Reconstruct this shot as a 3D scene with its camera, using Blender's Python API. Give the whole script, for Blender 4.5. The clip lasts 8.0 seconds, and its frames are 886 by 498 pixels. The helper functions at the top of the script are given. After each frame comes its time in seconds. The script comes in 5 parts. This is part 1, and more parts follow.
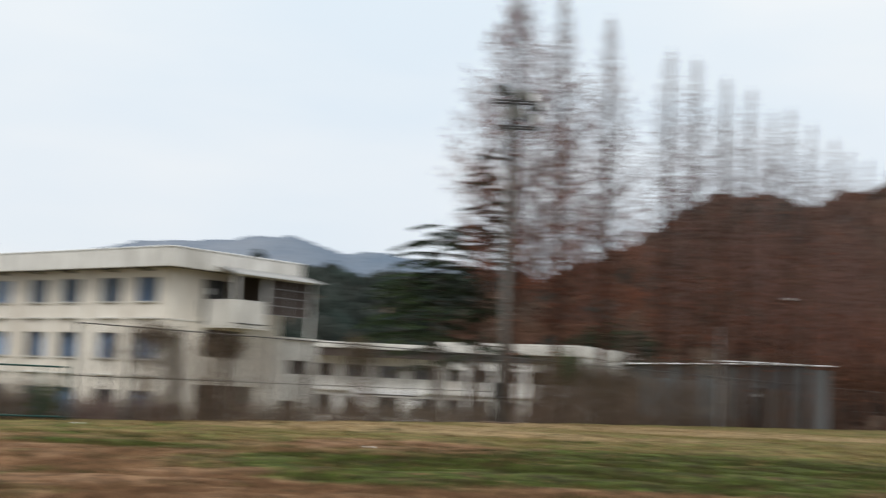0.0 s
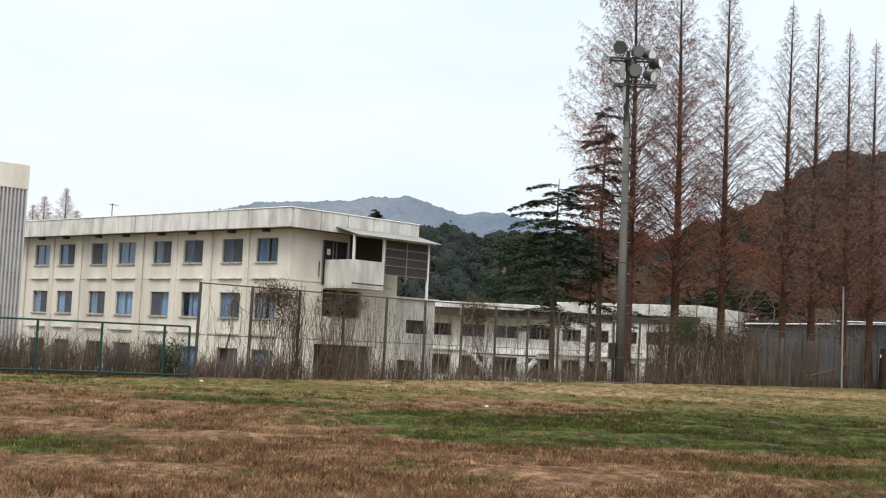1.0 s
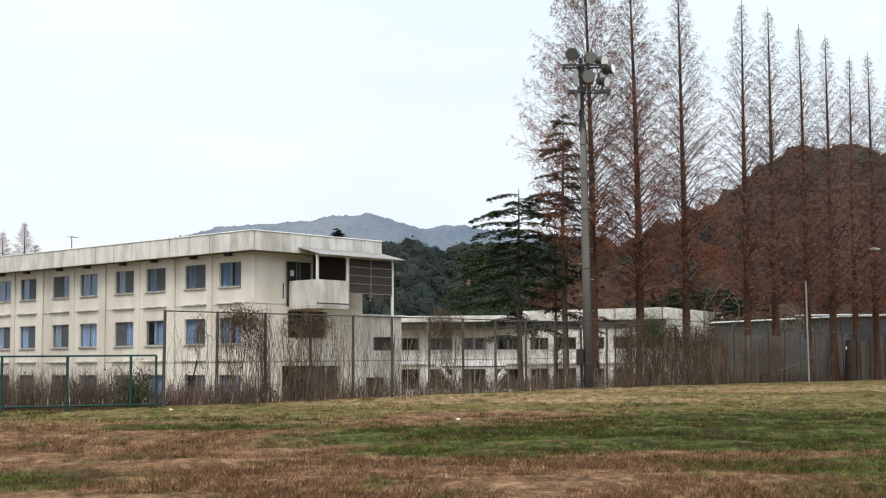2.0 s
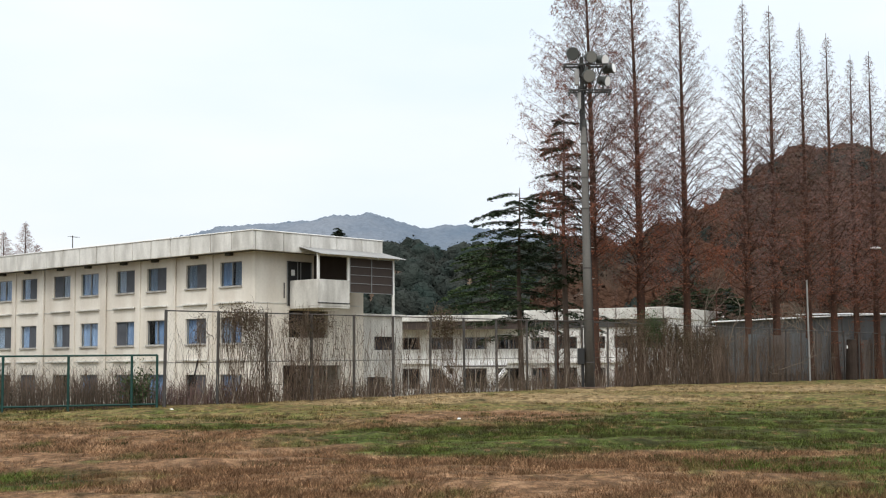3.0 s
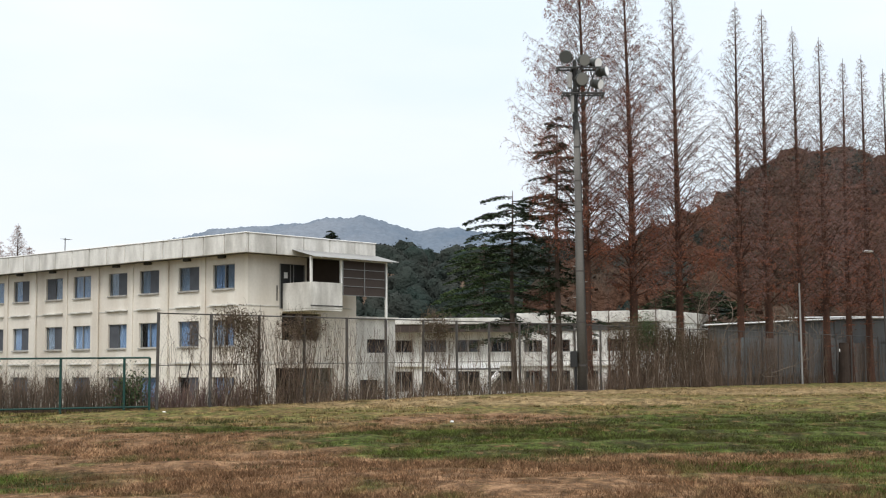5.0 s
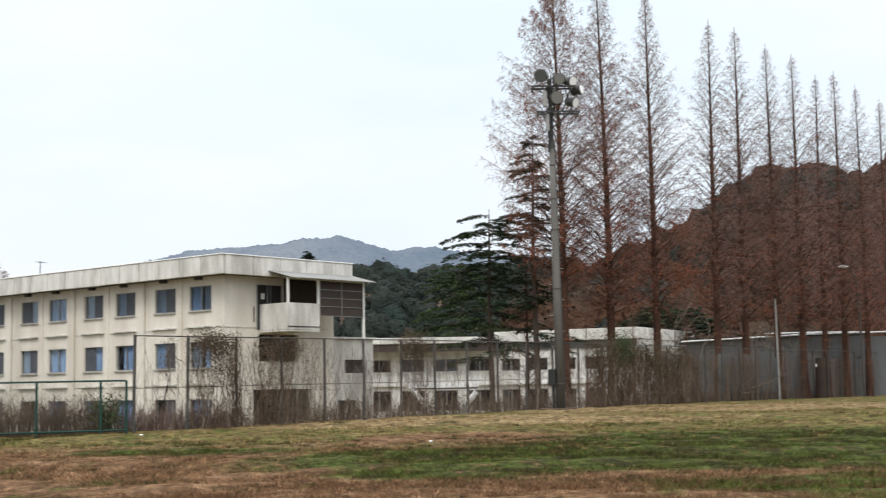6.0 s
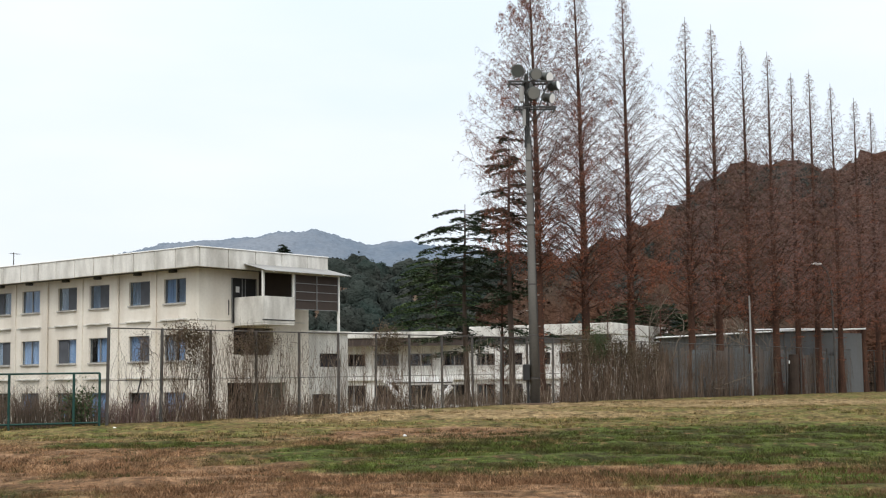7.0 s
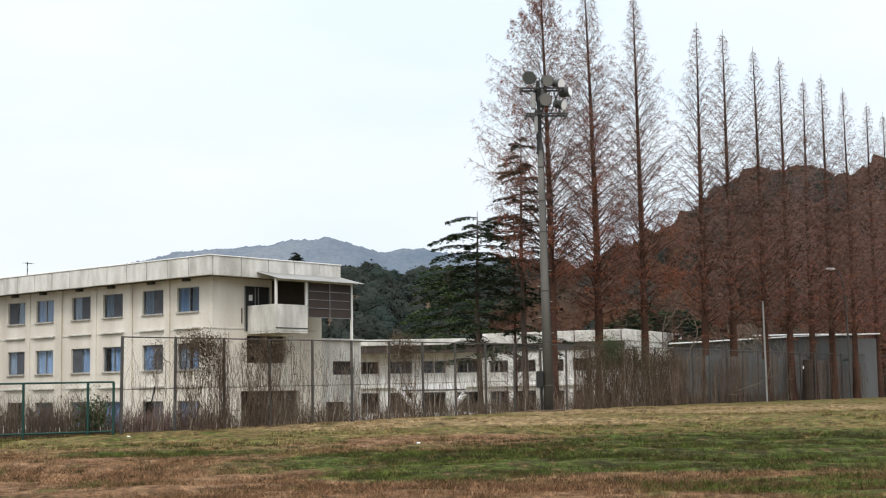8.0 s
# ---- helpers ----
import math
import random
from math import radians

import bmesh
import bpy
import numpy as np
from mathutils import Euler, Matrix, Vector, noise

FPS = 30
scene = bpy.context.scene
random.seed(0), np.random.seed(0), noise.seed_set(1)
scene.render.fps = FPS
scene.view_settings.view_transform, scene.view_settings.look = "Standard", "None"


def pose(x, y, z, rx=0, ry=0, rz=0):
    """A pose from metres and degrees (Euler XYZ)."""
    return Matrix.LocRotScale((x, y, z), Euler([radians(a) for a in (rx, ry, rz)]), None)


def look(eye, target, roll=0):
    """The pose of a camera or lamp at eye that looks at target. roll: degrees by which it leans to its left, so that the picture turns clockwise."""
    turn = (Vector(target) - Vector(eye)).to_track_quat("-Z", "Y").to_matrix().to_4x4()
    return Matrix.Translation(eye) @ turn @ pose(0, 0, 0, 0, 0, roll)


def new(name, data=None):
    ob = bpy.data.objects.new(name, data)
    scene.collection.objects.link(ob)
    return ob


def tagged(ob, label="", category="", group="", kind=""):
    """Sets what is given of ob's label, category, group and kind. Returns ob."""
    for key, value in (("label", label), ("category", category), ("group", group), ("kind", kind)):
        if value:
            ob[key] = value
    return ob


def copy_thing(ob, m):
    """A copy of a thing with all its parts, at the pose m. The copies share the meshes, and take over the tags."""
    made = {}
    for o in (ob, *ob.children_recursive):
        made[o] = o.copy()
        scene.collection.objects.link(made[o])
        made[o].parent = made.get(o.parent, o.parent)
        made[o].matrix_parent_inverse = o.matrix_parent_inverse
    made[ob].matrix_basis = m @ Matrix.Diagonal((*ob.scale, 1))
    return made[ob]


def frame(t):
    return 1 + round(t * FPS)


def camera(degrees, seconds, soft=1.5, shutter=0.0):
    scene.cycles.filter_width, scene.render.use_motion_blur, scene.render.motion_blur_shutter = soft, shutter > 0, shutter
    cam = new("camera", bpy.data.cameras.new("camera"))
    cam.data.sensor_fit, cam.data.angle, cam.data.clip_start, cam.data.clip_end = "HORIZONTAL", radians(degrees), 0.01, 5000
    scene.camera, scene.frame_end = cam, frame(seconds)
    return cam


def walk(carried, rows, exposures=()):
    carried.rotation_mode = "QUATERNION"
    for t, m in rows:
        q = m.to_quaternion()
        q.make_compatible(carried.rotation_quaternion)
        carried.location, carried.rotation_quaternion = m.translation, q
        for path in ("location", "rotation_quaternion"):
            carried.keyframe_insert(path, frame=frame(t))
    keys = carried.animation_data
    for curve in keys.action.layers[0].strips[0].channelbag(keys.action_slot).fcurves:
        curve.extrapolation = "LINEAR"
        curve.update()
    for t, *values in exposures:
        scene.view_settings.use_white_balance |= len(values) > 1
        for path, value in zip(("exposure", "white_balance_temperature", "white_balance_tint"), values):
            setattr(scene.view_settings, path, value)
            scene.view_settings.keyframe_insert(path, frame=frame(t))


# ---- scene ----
# ---- camera: it stands on the field and turns by hand ----
EYE_Z = 1.5
cam = camera(35.2, 8.0, soft=1.15, shutter=0.7)
TURNS = [
    (0.0, -3.215, 6.104, -2.616), (0.1, -0.993, 6.076, -2.657), (0.2, -0.604, 5.882, -2.637),
    (0.3, -0.208, 5.590, -2.795), (0.4, 0.813, 5.523, -2.549), (0.5, 1.610, 4.922, -2.808),
    (0.6, 1.658, 4.865, -2.800), (0.7, 1.493, 4.842, -2.800), (0.8, 1.516, 4.501, -2.780),
    (0.9, 1.621, 4.231, -2.780), (1.0, 1.571, 4.239, -2.805), (1.1, 1.293, 4.160, -2.650),
    (1.2, 0.498, 4.370, -2.264), (1.3, 0.412, 4.377, -1.870), (1.4, 0.469, 4.454, -1.573),
    (1.5, 0.562, 4.438, -1.470), (1.6, 0.662, 4.457, -0.963), (1.7, 0.728, 4.530, -0.412),
    (1.8, 0.620, 4.659, -0.083), (1.9, 0.405, 4.768, 0.336), (2.0, 0.296, 4.854, 0.292),
    (2.2, 0.348, 4.908, 0.335), (3.3, 0.317, 4.815, 0.355), (3.5, 0.002, 5.003, 0.430),
    (4.0, -0.068, 5.011, 0.323), (4.5, -0.014, 4.980, 0.307), (4.7, 0.064, 4.939, 0.306),
    (5.8, -0.357, 5.284, 0.609), (5.9, -0.556, 5.555, 1.048), (6.0, -0.849, 5.729, 0.943),
    (6.5, -1.975, 5.688, 0.783), (7.0, -1.886, 5.488, 0.609), (7.5, -1.109, 5.714, 0.896),
    (8.0, -1.340, 5.791, 0.884),
]
walk(cam, [(t, pose(0, 0, EYE_Z, 90 + p, r, y)) for t, y, p, r in TURNS], [(0.0, -0.2), (0.2, -0.14), (0.45, 0.0)])

# ---- overcast sky and a weak, wide sun ----
SUN_EL, SUN_AZ = radians(54), radians(188)
world = bpy.data.worlds.new("overcast_sky")
scene.world = world
world.use_nodes = True
wn, wl = world.node_tree.nodes, world.node_tree.links
wn.clear()
w_out, w_bg = wn.new("ShaderNodeOutputWorld"), wn.new("ShaderNodeBackground")
w_sky = wn.new("ShaderNodeTexSky")
w_sky.sky_type, w_sky.sun_disc = "NISHITA", False
w_sky.sun_elevation, w_sky.sun_rotation = SUN_EL, SUN_AZ
w_co, w_sep = wn.new("ShaderNodeTexCoord"), wn.new("ShaderNodeSeparateXYZ")
wl.new(w_co.outputs["Generated"], w_sep.inputs[0])
# cloud cover grows brighter towards the zenith
w_ramp = wn.new("ShaderNodeValToRGB")
w_ramp.color_ramp.elements[0].position, w_ramp.color_ramp.elements[0].color = 0.0, (0.86, 0.92, 1.0, 1)
w_ramp.color_ramp.elements[1].position, w_ramp.color_ramp.elements[1].color = 1.0, (2.3, 2.35, 2.4, 1)
mid = w_ramp.color_ramp.elements.new(0.3)
mid.color = (0.98, 1.05, 1.10, 1)
wl.new(w_sep.outputs["Z"], w_ramp.inputs[0])
# soft cloud banks
w_map = wn.new("ShaderNodeMapping")
w_map.inputs["Scale"].default_value = (1.6, 1.6, 6.0)
wl.new(w_co.outputs["Generated"], w_map.inputs[0])
w_noise = wn.new("ShaderNodeTexNoise")
w_noise.inputs["Scale"].default_value, w_noise.inputs["Detail"].default_value = 1.7, 5.0
w_noise.inputs["Roughness"].default_value = 0.45
wl.new(w_map.outputs[0], w_noise.inputs["Vector"])
w_cr = wn.new("ShaderNodeValToRGB")
w_cr.color_ramp.elements[0].position, w_cr.color_ramp.elements[0].color = 0.35, (0.93, 0.97, 1.0, 1)
w_cr.color_ramp.elements[1].position, w_cr.color_ramp.elements[1].color = 0.65, (1.07, 1.04, 1.01, 1)
wl.new(w_noise.outputs["Fac"], w_cr.inputs[0])
w_mul = wn.new("ShaderNodeMix")
w_mul.data_type, w_mul.blend_type = "RGBA", "MULTIPLY"
w_mul.inputs["Factor"].default_value = 1.0
wl.new(w_ramp.outputs[0], w_mul.inputs["A"])
wl.new(w_cr.outputs[0], w_mul.inputs["B"])
w_scale = wn.new("ShaderNodeMix")
w_scale.data_type, w_scale.blend_type = "RGBA", "MULTIPLY"
w_scale.inputs["Factor"].default_value = 1.0
w_scale.inputs["B"].default_value = (0.1, 0.1, 0.1, 1)
wl.new(w_sky.outputs[0], w_scale.inputs["A"])
w_mix = wn.new("ShaderNodeMix")
w_mix.data_type = "RGBA"
w_mix.inputs["Factor"].default_value = 0.9
wl.new(w_scale.outputs["Result"], w_mix.inputs["A"])
wl.new(w_mul.outputs["Result"], w_mix.inputs["B"])
wl.new(w_mix.outputs["Result"], w_bg.inputs["Color"])
w_bg.inputs["Strength"].default_value = 1.05
wl.new(w_bg.outputs[0], w_out.inputs[0])

sun = new("sun", bpy.data.lights.new("sun", "SUN"))
sun.data.energy, sun.data.angle, sun.data.color = 1.65, radians(18), (1.0, 0.96, 0.9)
sun.matrix_world = look((-6.1, -23.2, 60), (0, 20, 0))
scene.view_settings.exposure = 0.0


# ---- materials ----
def material(name, colour, rough=0.8, vary=0.25, scale=3.0, fine=40.0, bump=0.15, second=None, amount=0.5,
             metal=0.0, island=0.0, stretch=(1, 1, 1), relief=0.02):
    """A surface with coarse stains, fine grain, a second colour where the stains lie, and relief."""
    m = bpy.data.materials.new(name)
    m.use_nodes = True
    n, l = m.node_tree.nodes, m.node_tree.links
    b = n["Principled BSDF"]
    b.inputs["Roughness"].default_value, b.inputs["Metallic"].default_value = rough, metal
    b.inputs["Specular IOR Level"].default_value = 0.08 if rough >= 0.9 else 0.35
    co, mp = n.new("ShaderNodeTexCoord"), n.new("ShaderNodeMapping")
    mp.inputs["Scale"].default_value = stretch
    l.new(co.outputs["Object"], mp.inputs[0])
    big, small = n.new("ShaderNodeTexNoise"), n.new("ShaderNodeTexNoise")
    big.inputs["Scale"].default_value, big.inputs["Detail"].default_value = scale, 6.0
    small.inputs["Scale"].default_value, small.inputs["Detail"].default_value = fine, 3.0
    l.new(mp.outputs[0], big.inputs["Vector"])
    l.new(co.outputs["Object"], small.inputs["Vector"])
    ramp = n.new("ShaderNodeValToRGB")
    ramp.color_ramp.elements[0].position, ramp.color_ramp.elements[1].position = 0.35, 0.7
    dark = tuple(c * (1 - vary) for c in colour)
    ramp.color_ramp.elements[0].color, ramp.color_ramp.elements[1].color = (*colour, 1), (*(second or dark), 1)
    l.new(big.outputs["Fac"], ramp.inputs[0])
    mix = n.new("ShaderNodeMix")
    mix.data_type = "RGBA"
    mix.inputs["Factor"].default_value = amount
    mix.inputs["A"].default_value = (*colour, 1)
    l.new(ramp.outputs[0], mix.inputs["B"])
    grain = n.new("ShaderNodeMapRange")
    grain.inputs["To Min"].default_value, grain.inputs["To Max"].default_value = 1 - vary * 0.6, 1 + vary * 0.6
    l.new(small.outputs["Fac"], grain.inputs["Value"])
    last = grain.outputs[0]
    if island:
        geo, rnd, mm = n.new("ShaderNodeNewGeometry"), n.new("ShaderNodeMapRange"), n.new("ShaderNodeMath")
        rnd.inputs["To Min"].default_value, rnd.inputs["To Max"].default_value = 1 - island, 1 + island
        l.new(geo.outputs["Random Per Island"], rnd.inputs["Value"])
        mm.operation = "MULTIPLY"
        l.new(last, mm.inputs[0])
        l.new(rnd.outputs[0], mm.inputs[1])
        last = mm.outputs[0]
    mul = n.new("ShaderNodeVectorMath")
    mul.operation = "SCALE"
    l.new(mix.outputs["Result"], mul.inputs[0])
    l.new(last, mul.inputs["Scale"])
    l.new(mul.outputs[0], b.inputs["Base Color"])
    if bump:
        bp = n.new("ShaderNodeBump")
        bp.inputs["Strength"].default_value, bp.inputs["Distance"].default_value = bump, relief
        l.new(small.outputs["Fac"], bp.inputs["Height"])
        l.new(bp.outputs[0], b.inputs["Normal"])
    return m


CREAM = material("cream_wall", (0.76, 0.715, 0.64), 0.9, 0.14, 0.35, 6, 0.2, (0.53, 0.46, 0.38), 0.6, stretch=(2.5, 2.5, 0.35))
CONCRETE = material("stained_concrete", (0.70, 0.68, 0.635), 0.9, 0.24, 1.1, 8, 0.3, (0.29, 0.27, 0.24), 0.68, stretch=(1.3, 1.3, 0.4))
ROOF_TOP = material("roof_felt", (0.14, 0.135, 0.13), 0.9, 0.2, 0.5, 10, 0.2)
WHITE = material("white_paint", (0.80, 0.79, 0.76), 0.7, 0.1, 0.6, 12, 0.1, (0.52, 0.49, 0.45), 0.55, stretch=(3, 3, 0.4))
AWNING = material("grey_awning_sheet", (0.25, 0.25, 0.24), 0.7, 0.15, 0.8, 12, 0.1, (0.18, 0.17, 0.165), 0.7)
WINDOW_FRAME = material("aluminium_frame", (0.30, 0.30, 0.295), 0.45, 0.1, 2, 20, 0.05, metal=0.6)
CURTAIN = material("blue_curtain", (0.25, 0.35, 0.50), 0.9, 0.15, 2, 14, 0.2, (0.13, 0.20, 0.34), 0.6, stretch=(5, 5, 0.2))
CURTAIN_PALE = material("pale_curtain", (0.22, 0.265, 0.32), 0.9, 0.15, 2, 14, 0.2, (0.17, 0.22, 0.29), 0.6, stretch=(5, 5, 0.2))
SCREEN = material("grey_insect_screen", (0.085, 0.092, 0.108), 0.8, 0.15, 2, 30, 0, (0.05, 0.052, 0.06), 0.6)
SILL = material("stained_sill", (0.48, 0.46, 0.43), 0.9, 0.2, 2, 14, 0.2, (0.2, 0.185, 0.165), 0.7)
# near-black that stands in for the shade inside rooms
ROOM_SHADE = material("interior_shade", (0.035, 0.035, 0.04), 0.95, 0.2, 2, 10, 0)
RUST_PANEL = material("brown_lattice", (0.055, 0.04, 0.034), 0.8, 0.25, 2, 20, 0.1)
BRACKET = material("dark_steel_bracket", (0.055, 0.055, 0.052), 0.6, 0.2, 2, 25, 0.1)
STEEL = material("galvanised_steel", (0.36, 0.36, 0.35), 0.5, 0.2, 2, 25, 0.1, (0.25, 0.21, 0.18), 0.5, metal=0.5)
POST_GREY = material("weathered_grey_post", (0.058, 0.055, 0.052), 0.8, 0.25, 2, 20, 0.15, (0.08, 0.065, 0.055), 0.6)
GREEN_PAINT = material("green_paint", (0.009, 0.048, 0.038), 0.7, 0.2, 3, 25, 0.1, (0.014, 0.032, 0.029), 0.5)
POLE_CONCRETE = material("pole_concrete", (0.15, 0.143, 0.132), 0.9, 0.3, 0.8, 15, 0.3, (0.065, 0.06, 0.055), 0.7, stretch=(3, 3, 0.4))
LAMP_GREY = material("lamp_housing", (0.075, 0.08, 0.075), 0.6, 0.15, 3, 20, 0.05)
LAMP_GLASS = material("lamp_glass", (0.21, 0.21, 0.195), 0.75, 0.08, 4, 20, 0)
LAMP_WHITE = material("lamp_white_reflector", (0.85, 0.85, 0.85), 0.3, 0.05, 4, 20, 0)
BLACK = material("black_plastic", (0.02, 0.02, 0.02), 0.5, 0.2, 4, 20, 0)
BARK = material("red_brown_bark", (0.085, 0.046, 0.032), 0.95, 0.4, 1.2, 12, 0.8, (0.035, 0.021, 0.017), 0.9, stretch=(4, 4, 0.5))
BARK_GREY = material("grey_bark", (0.10, 0.075, 0.06), 0.95, 0.3, 1.2, 12, 0.5, stretch=(4, 4, 0.5))
TWIG = material("red_brown_twig", (0.19, 0.125, 0.112), 0.95, 0.25, 0.5, 6, 0, island=0.3)
PALE_TWIG = material("pale_pink_twig", (0.40, 0.31, 0.29), 0.95, 0.2, 0.5, 6, 0, island=0.25)
RUST_LEAF = material("rust_leaf", (0.235, 0.082, 0.046), 0.9, 0.25, 0.25, 4, 0, (0.145, 0.072, 0.05), 0.8, island=0.45)
CEDAR_LEAF = material("cedar_needles", (0.030, 0.046, 0.029), 0.9, 0.25, 0.4, 6, 0, (0.048, 0.060, 0.026), 0.7, island=0.45)
CEDAR_GREEN = material("green_cedar_needles", (0.038, 0.064, 0.027), 0.9, 0.25, 0.3, 6, 0, (0.058, 0.076, 0.026), 0.8, island=0.45)
FOREST_DARK = material("evergreen_woods", (0.019, 0.029, 0.025), 0.95, 0.35, 0.10, 1.1, 1.0, (0.034, 0.035, 0.030), 1.0, island=0.2, relief=1.2)
FOREST_BROWN = material("brown_winter_woods", (0.078, 0.035, 0.021), 0.95, 0.35, 0.09, 1.3, 1.0, (0.036, 0.032, 0.024), 1.0, island=0.2, relief=1.2)
# blue-grey haze of distance is mixed into the woods' own colour
HAZED_WOODS = material("haze_tinted_ridge", (0.095, 0.125, 0.165), 1.0, 0.4, 0.010, 0.15, 0.6, (0.155, 0.175, 0.205), 1.0, relief=4.0)
PALE_BARK = material("pale_bare_bark", (0.20, 0.165, 0.13), 0.95, 0.25, 1.2, 12, 0.3, (0.11, 0.085, 0.065), 0.6, stretch=(4, 4, 0.5))
ROT = material("rotten_dark_wood", (0.055, 0.04, 0.032), 0.95, 0.35, 1.5, 12, 0.8, (0.025, 0.02, 0.017), 0.8)
SOIL = material("dark_leaf_litter", (0.10, 0.07, 0.05), 0.95, 0.3, 0.4, 5, 0.3)
VINE = material("dead_vine", (0.13, 0.093, 0.068), 0.95, 0.25, 1.0, 8, 0, (0.055, 0.037, 0.026), 0.7, island=0.45)
VINE_PALE = material("bleached_vine", (0.30, 0.25, 0.20), 0.95, 0.2, 1.0, 8, 0, island=0.4)
VINE_LEAF = material("withered_vine_leaf", (0.10, 0.078, 0.05), 0.95, 0.25, 1.0, 8, 0, (0.065, 0.058, 0.03), 0.7, island=0.3)
IVY = material("green_ivy", (0.05, 0.075, 0.025), 0.85, 0.25, 1.0, 8, 0, island=0.45)
DRY_STALK = material("dry_stalk", (0.16, 0.115, 0.085), 0.95, 0.25, 1.0, 8, 0, (0.075, 0.055, 0.045), 0.7, island=0.5)
SHEET_BLUE = material("blue_grey_sheet", (0.105, 0.128, 0.14), 0.65, 0.2, 0.5, 6, 0.1, (0.085, 0.085, 0.08), 0.7, stretch=(3, 3, 0.3))
SHEET_BROWN = material("rusted_sheet", (0.12, 0.10, 0.09), 0.75, 0.25, 0.5, 6, 0.1, (0.075, 0.055, 0.042), 0.8, stretch=(3, 3, 0.3))
SHEET = material("grey_metal_sheet", (0.105, 0.106, 0.108), 0.6, 0.2, 0.5, 6, 0.1, (0.075, 0.068, 0.06), 0.7, stretch=(3, 3, 0.3))
LOUVRE = material("pale_louvre", (0.52, 0.51, 0.51), 0.6, 0.12, 0.5, 6, 0.1, (0.38, 0.36, 0.36), 0.6)
PAPER = material("white_litter", (0.8, 0.8, 0.78), 0.8, 0.1, 4, 20, 0)

GLASS = bpy.data.materials.new("window_glass")
GLASS.use_nodes = True
g_b = GLASS.node_tree.nodes["Principled BSDF"]
g_b.inputs["Base Color"].default_value, g_b.inputs["Roughness"].default_value = (0.75, 0.82, 0.88, 1), 0.03
g_b.inputs["Transmission Weight"].default_value, g_b.inputs["IOR"].default_value = 1.0, 1.35


# ---- helpers for building ----
def thing(name, label, category, m=None, group="", kind=""):
    e = new(name)
    if m is not None:
        e.matrix_world = m
    return tagged(e, label, category, group, kind)


def finish(name, bm, mat, parent=None, label="", smooth=False):
    me = bpy.data.meshes.new(name)
    bm.to_mesh(me)
    bm.free()
    me.materials.append(mat)
    if smooth:
        me.polygons.foreach_set("use_smooth", [True] * len(me.polygons))
    ob = new(name, me)
    if parent is not None:
        ob.parent = parent
    return tagged(ob, label)


def part(name, bm, mat, parent, label="", smooth=False):
    return finish(name, bm, mat, parent, label, smooth)


def soup(name, verts, faces, mat, parent=None, label="", smooth=False):
    """One mesh from arrays of corners and faces."""
    me = bpy.data.meshes.new(name)
    verts, faces = np.asarray(verts, dtype=np.float32), np.asarray(faces, dtype=np.int32)
    k = faces.shape[1]
    me.vertices.add(len(verts))
    me.vertices.foreach_set("co", verts.ravel())
    me.loops.add(faces.size)
    me.loops.foreach_set("vertex_index", faces.ravel())
    me.polygons.add(len(faces))
    me.polygons.foreach_set("loop_start", np.arange(0, faces.size, k, dtype=np.int32))
    me.polygons.foreach_set("use_smooth", np.full(len(faces), smooth))
    me.update(calc_edges=True)
    me.materials.append(mat)
    ob = new(name, me)
    if parent is not None:
        ob.parent = parent
    return tagged(ob, label)


def box(bm, x0, x1, y0, y1, z0, z1, bevel=0.0):
    r = bmesh.ops.create_cube(bm, size=1.0)
    vs = r["verts"]
    for v in vs:
        v.co = ((x0 + x1) / 2 + v.co.x * (x1 - x0), (y0 + y1) / 2 + v.co.y * (y1 - y0), (z0 + z1) / 2 + v.co.z * (z1 - z0))
    if bevel:
        bmesh.ops.bevel(bm, geom=list({e for v in vs for e in v.link_edges}), offset=bevel, segments=1, affect="EDGES")
    return bm


def boxed(*a, bevel=0.0):
    return box(bmesh.new(), *a, bevel=bevel)


def rod(bm, a, b, r0, r1=None, sides=8):
    """A tapered round bar from a to b."""
    a, b = Vector(a), Vector(b)
    r1 = r0 if r1 is None else r1
    turn = (b - a).to_track_quat("Z", "Y").to_matrix().to_4x4()
    bmesh.ops.create_cone(bm, cap_ends=True, segments=sides, radius1=r0, radius2=r1, depth=(b - a).length,
                          matrix=Matrix.Translation((a + b) / 2) @ turn)
    return bm


def tubes(paths, sides=3):
    """Corners and quads of many thin tapered tubes; each path is a list of (x, y, z, radius)."""
    vs, fs, base = [], [], 0
    ring = [(math.cos(2 * math.pi * k / sides), math.sin(2 * math.pi * k / sides)) for k in range(sides)]
    for path in paths:
        for i, (x, y, z, r) in enumerate(path):
            p, q = path[max(i - 1, 0)], path[min(i + 1, len(path) - 1)]
            d = Vector((q[0] - p[0], q[1] - p[1], q[2] - p[2]))
            if d.length < 1e-9:
                d = Vector((0, 0, 1))
            d.normalize()
            s = d.orthogonal().normalized()
            t = d.cross(s)
            for c, e in ring:
                vs.append((x + r * (c * s.x + e * t.x), y + r * (c * s.y + e * t.y), z + r * (c * s.z + e * t.z)))
        for i in range(len(path) - 1):
            for k in range(sides):
                a, b = base + i * sides + k, base + i * sides + (k + 1) % sides
                fs.append((a, b, b + sides, a + sides))
        base += len(path) * sides
    return vs, fs


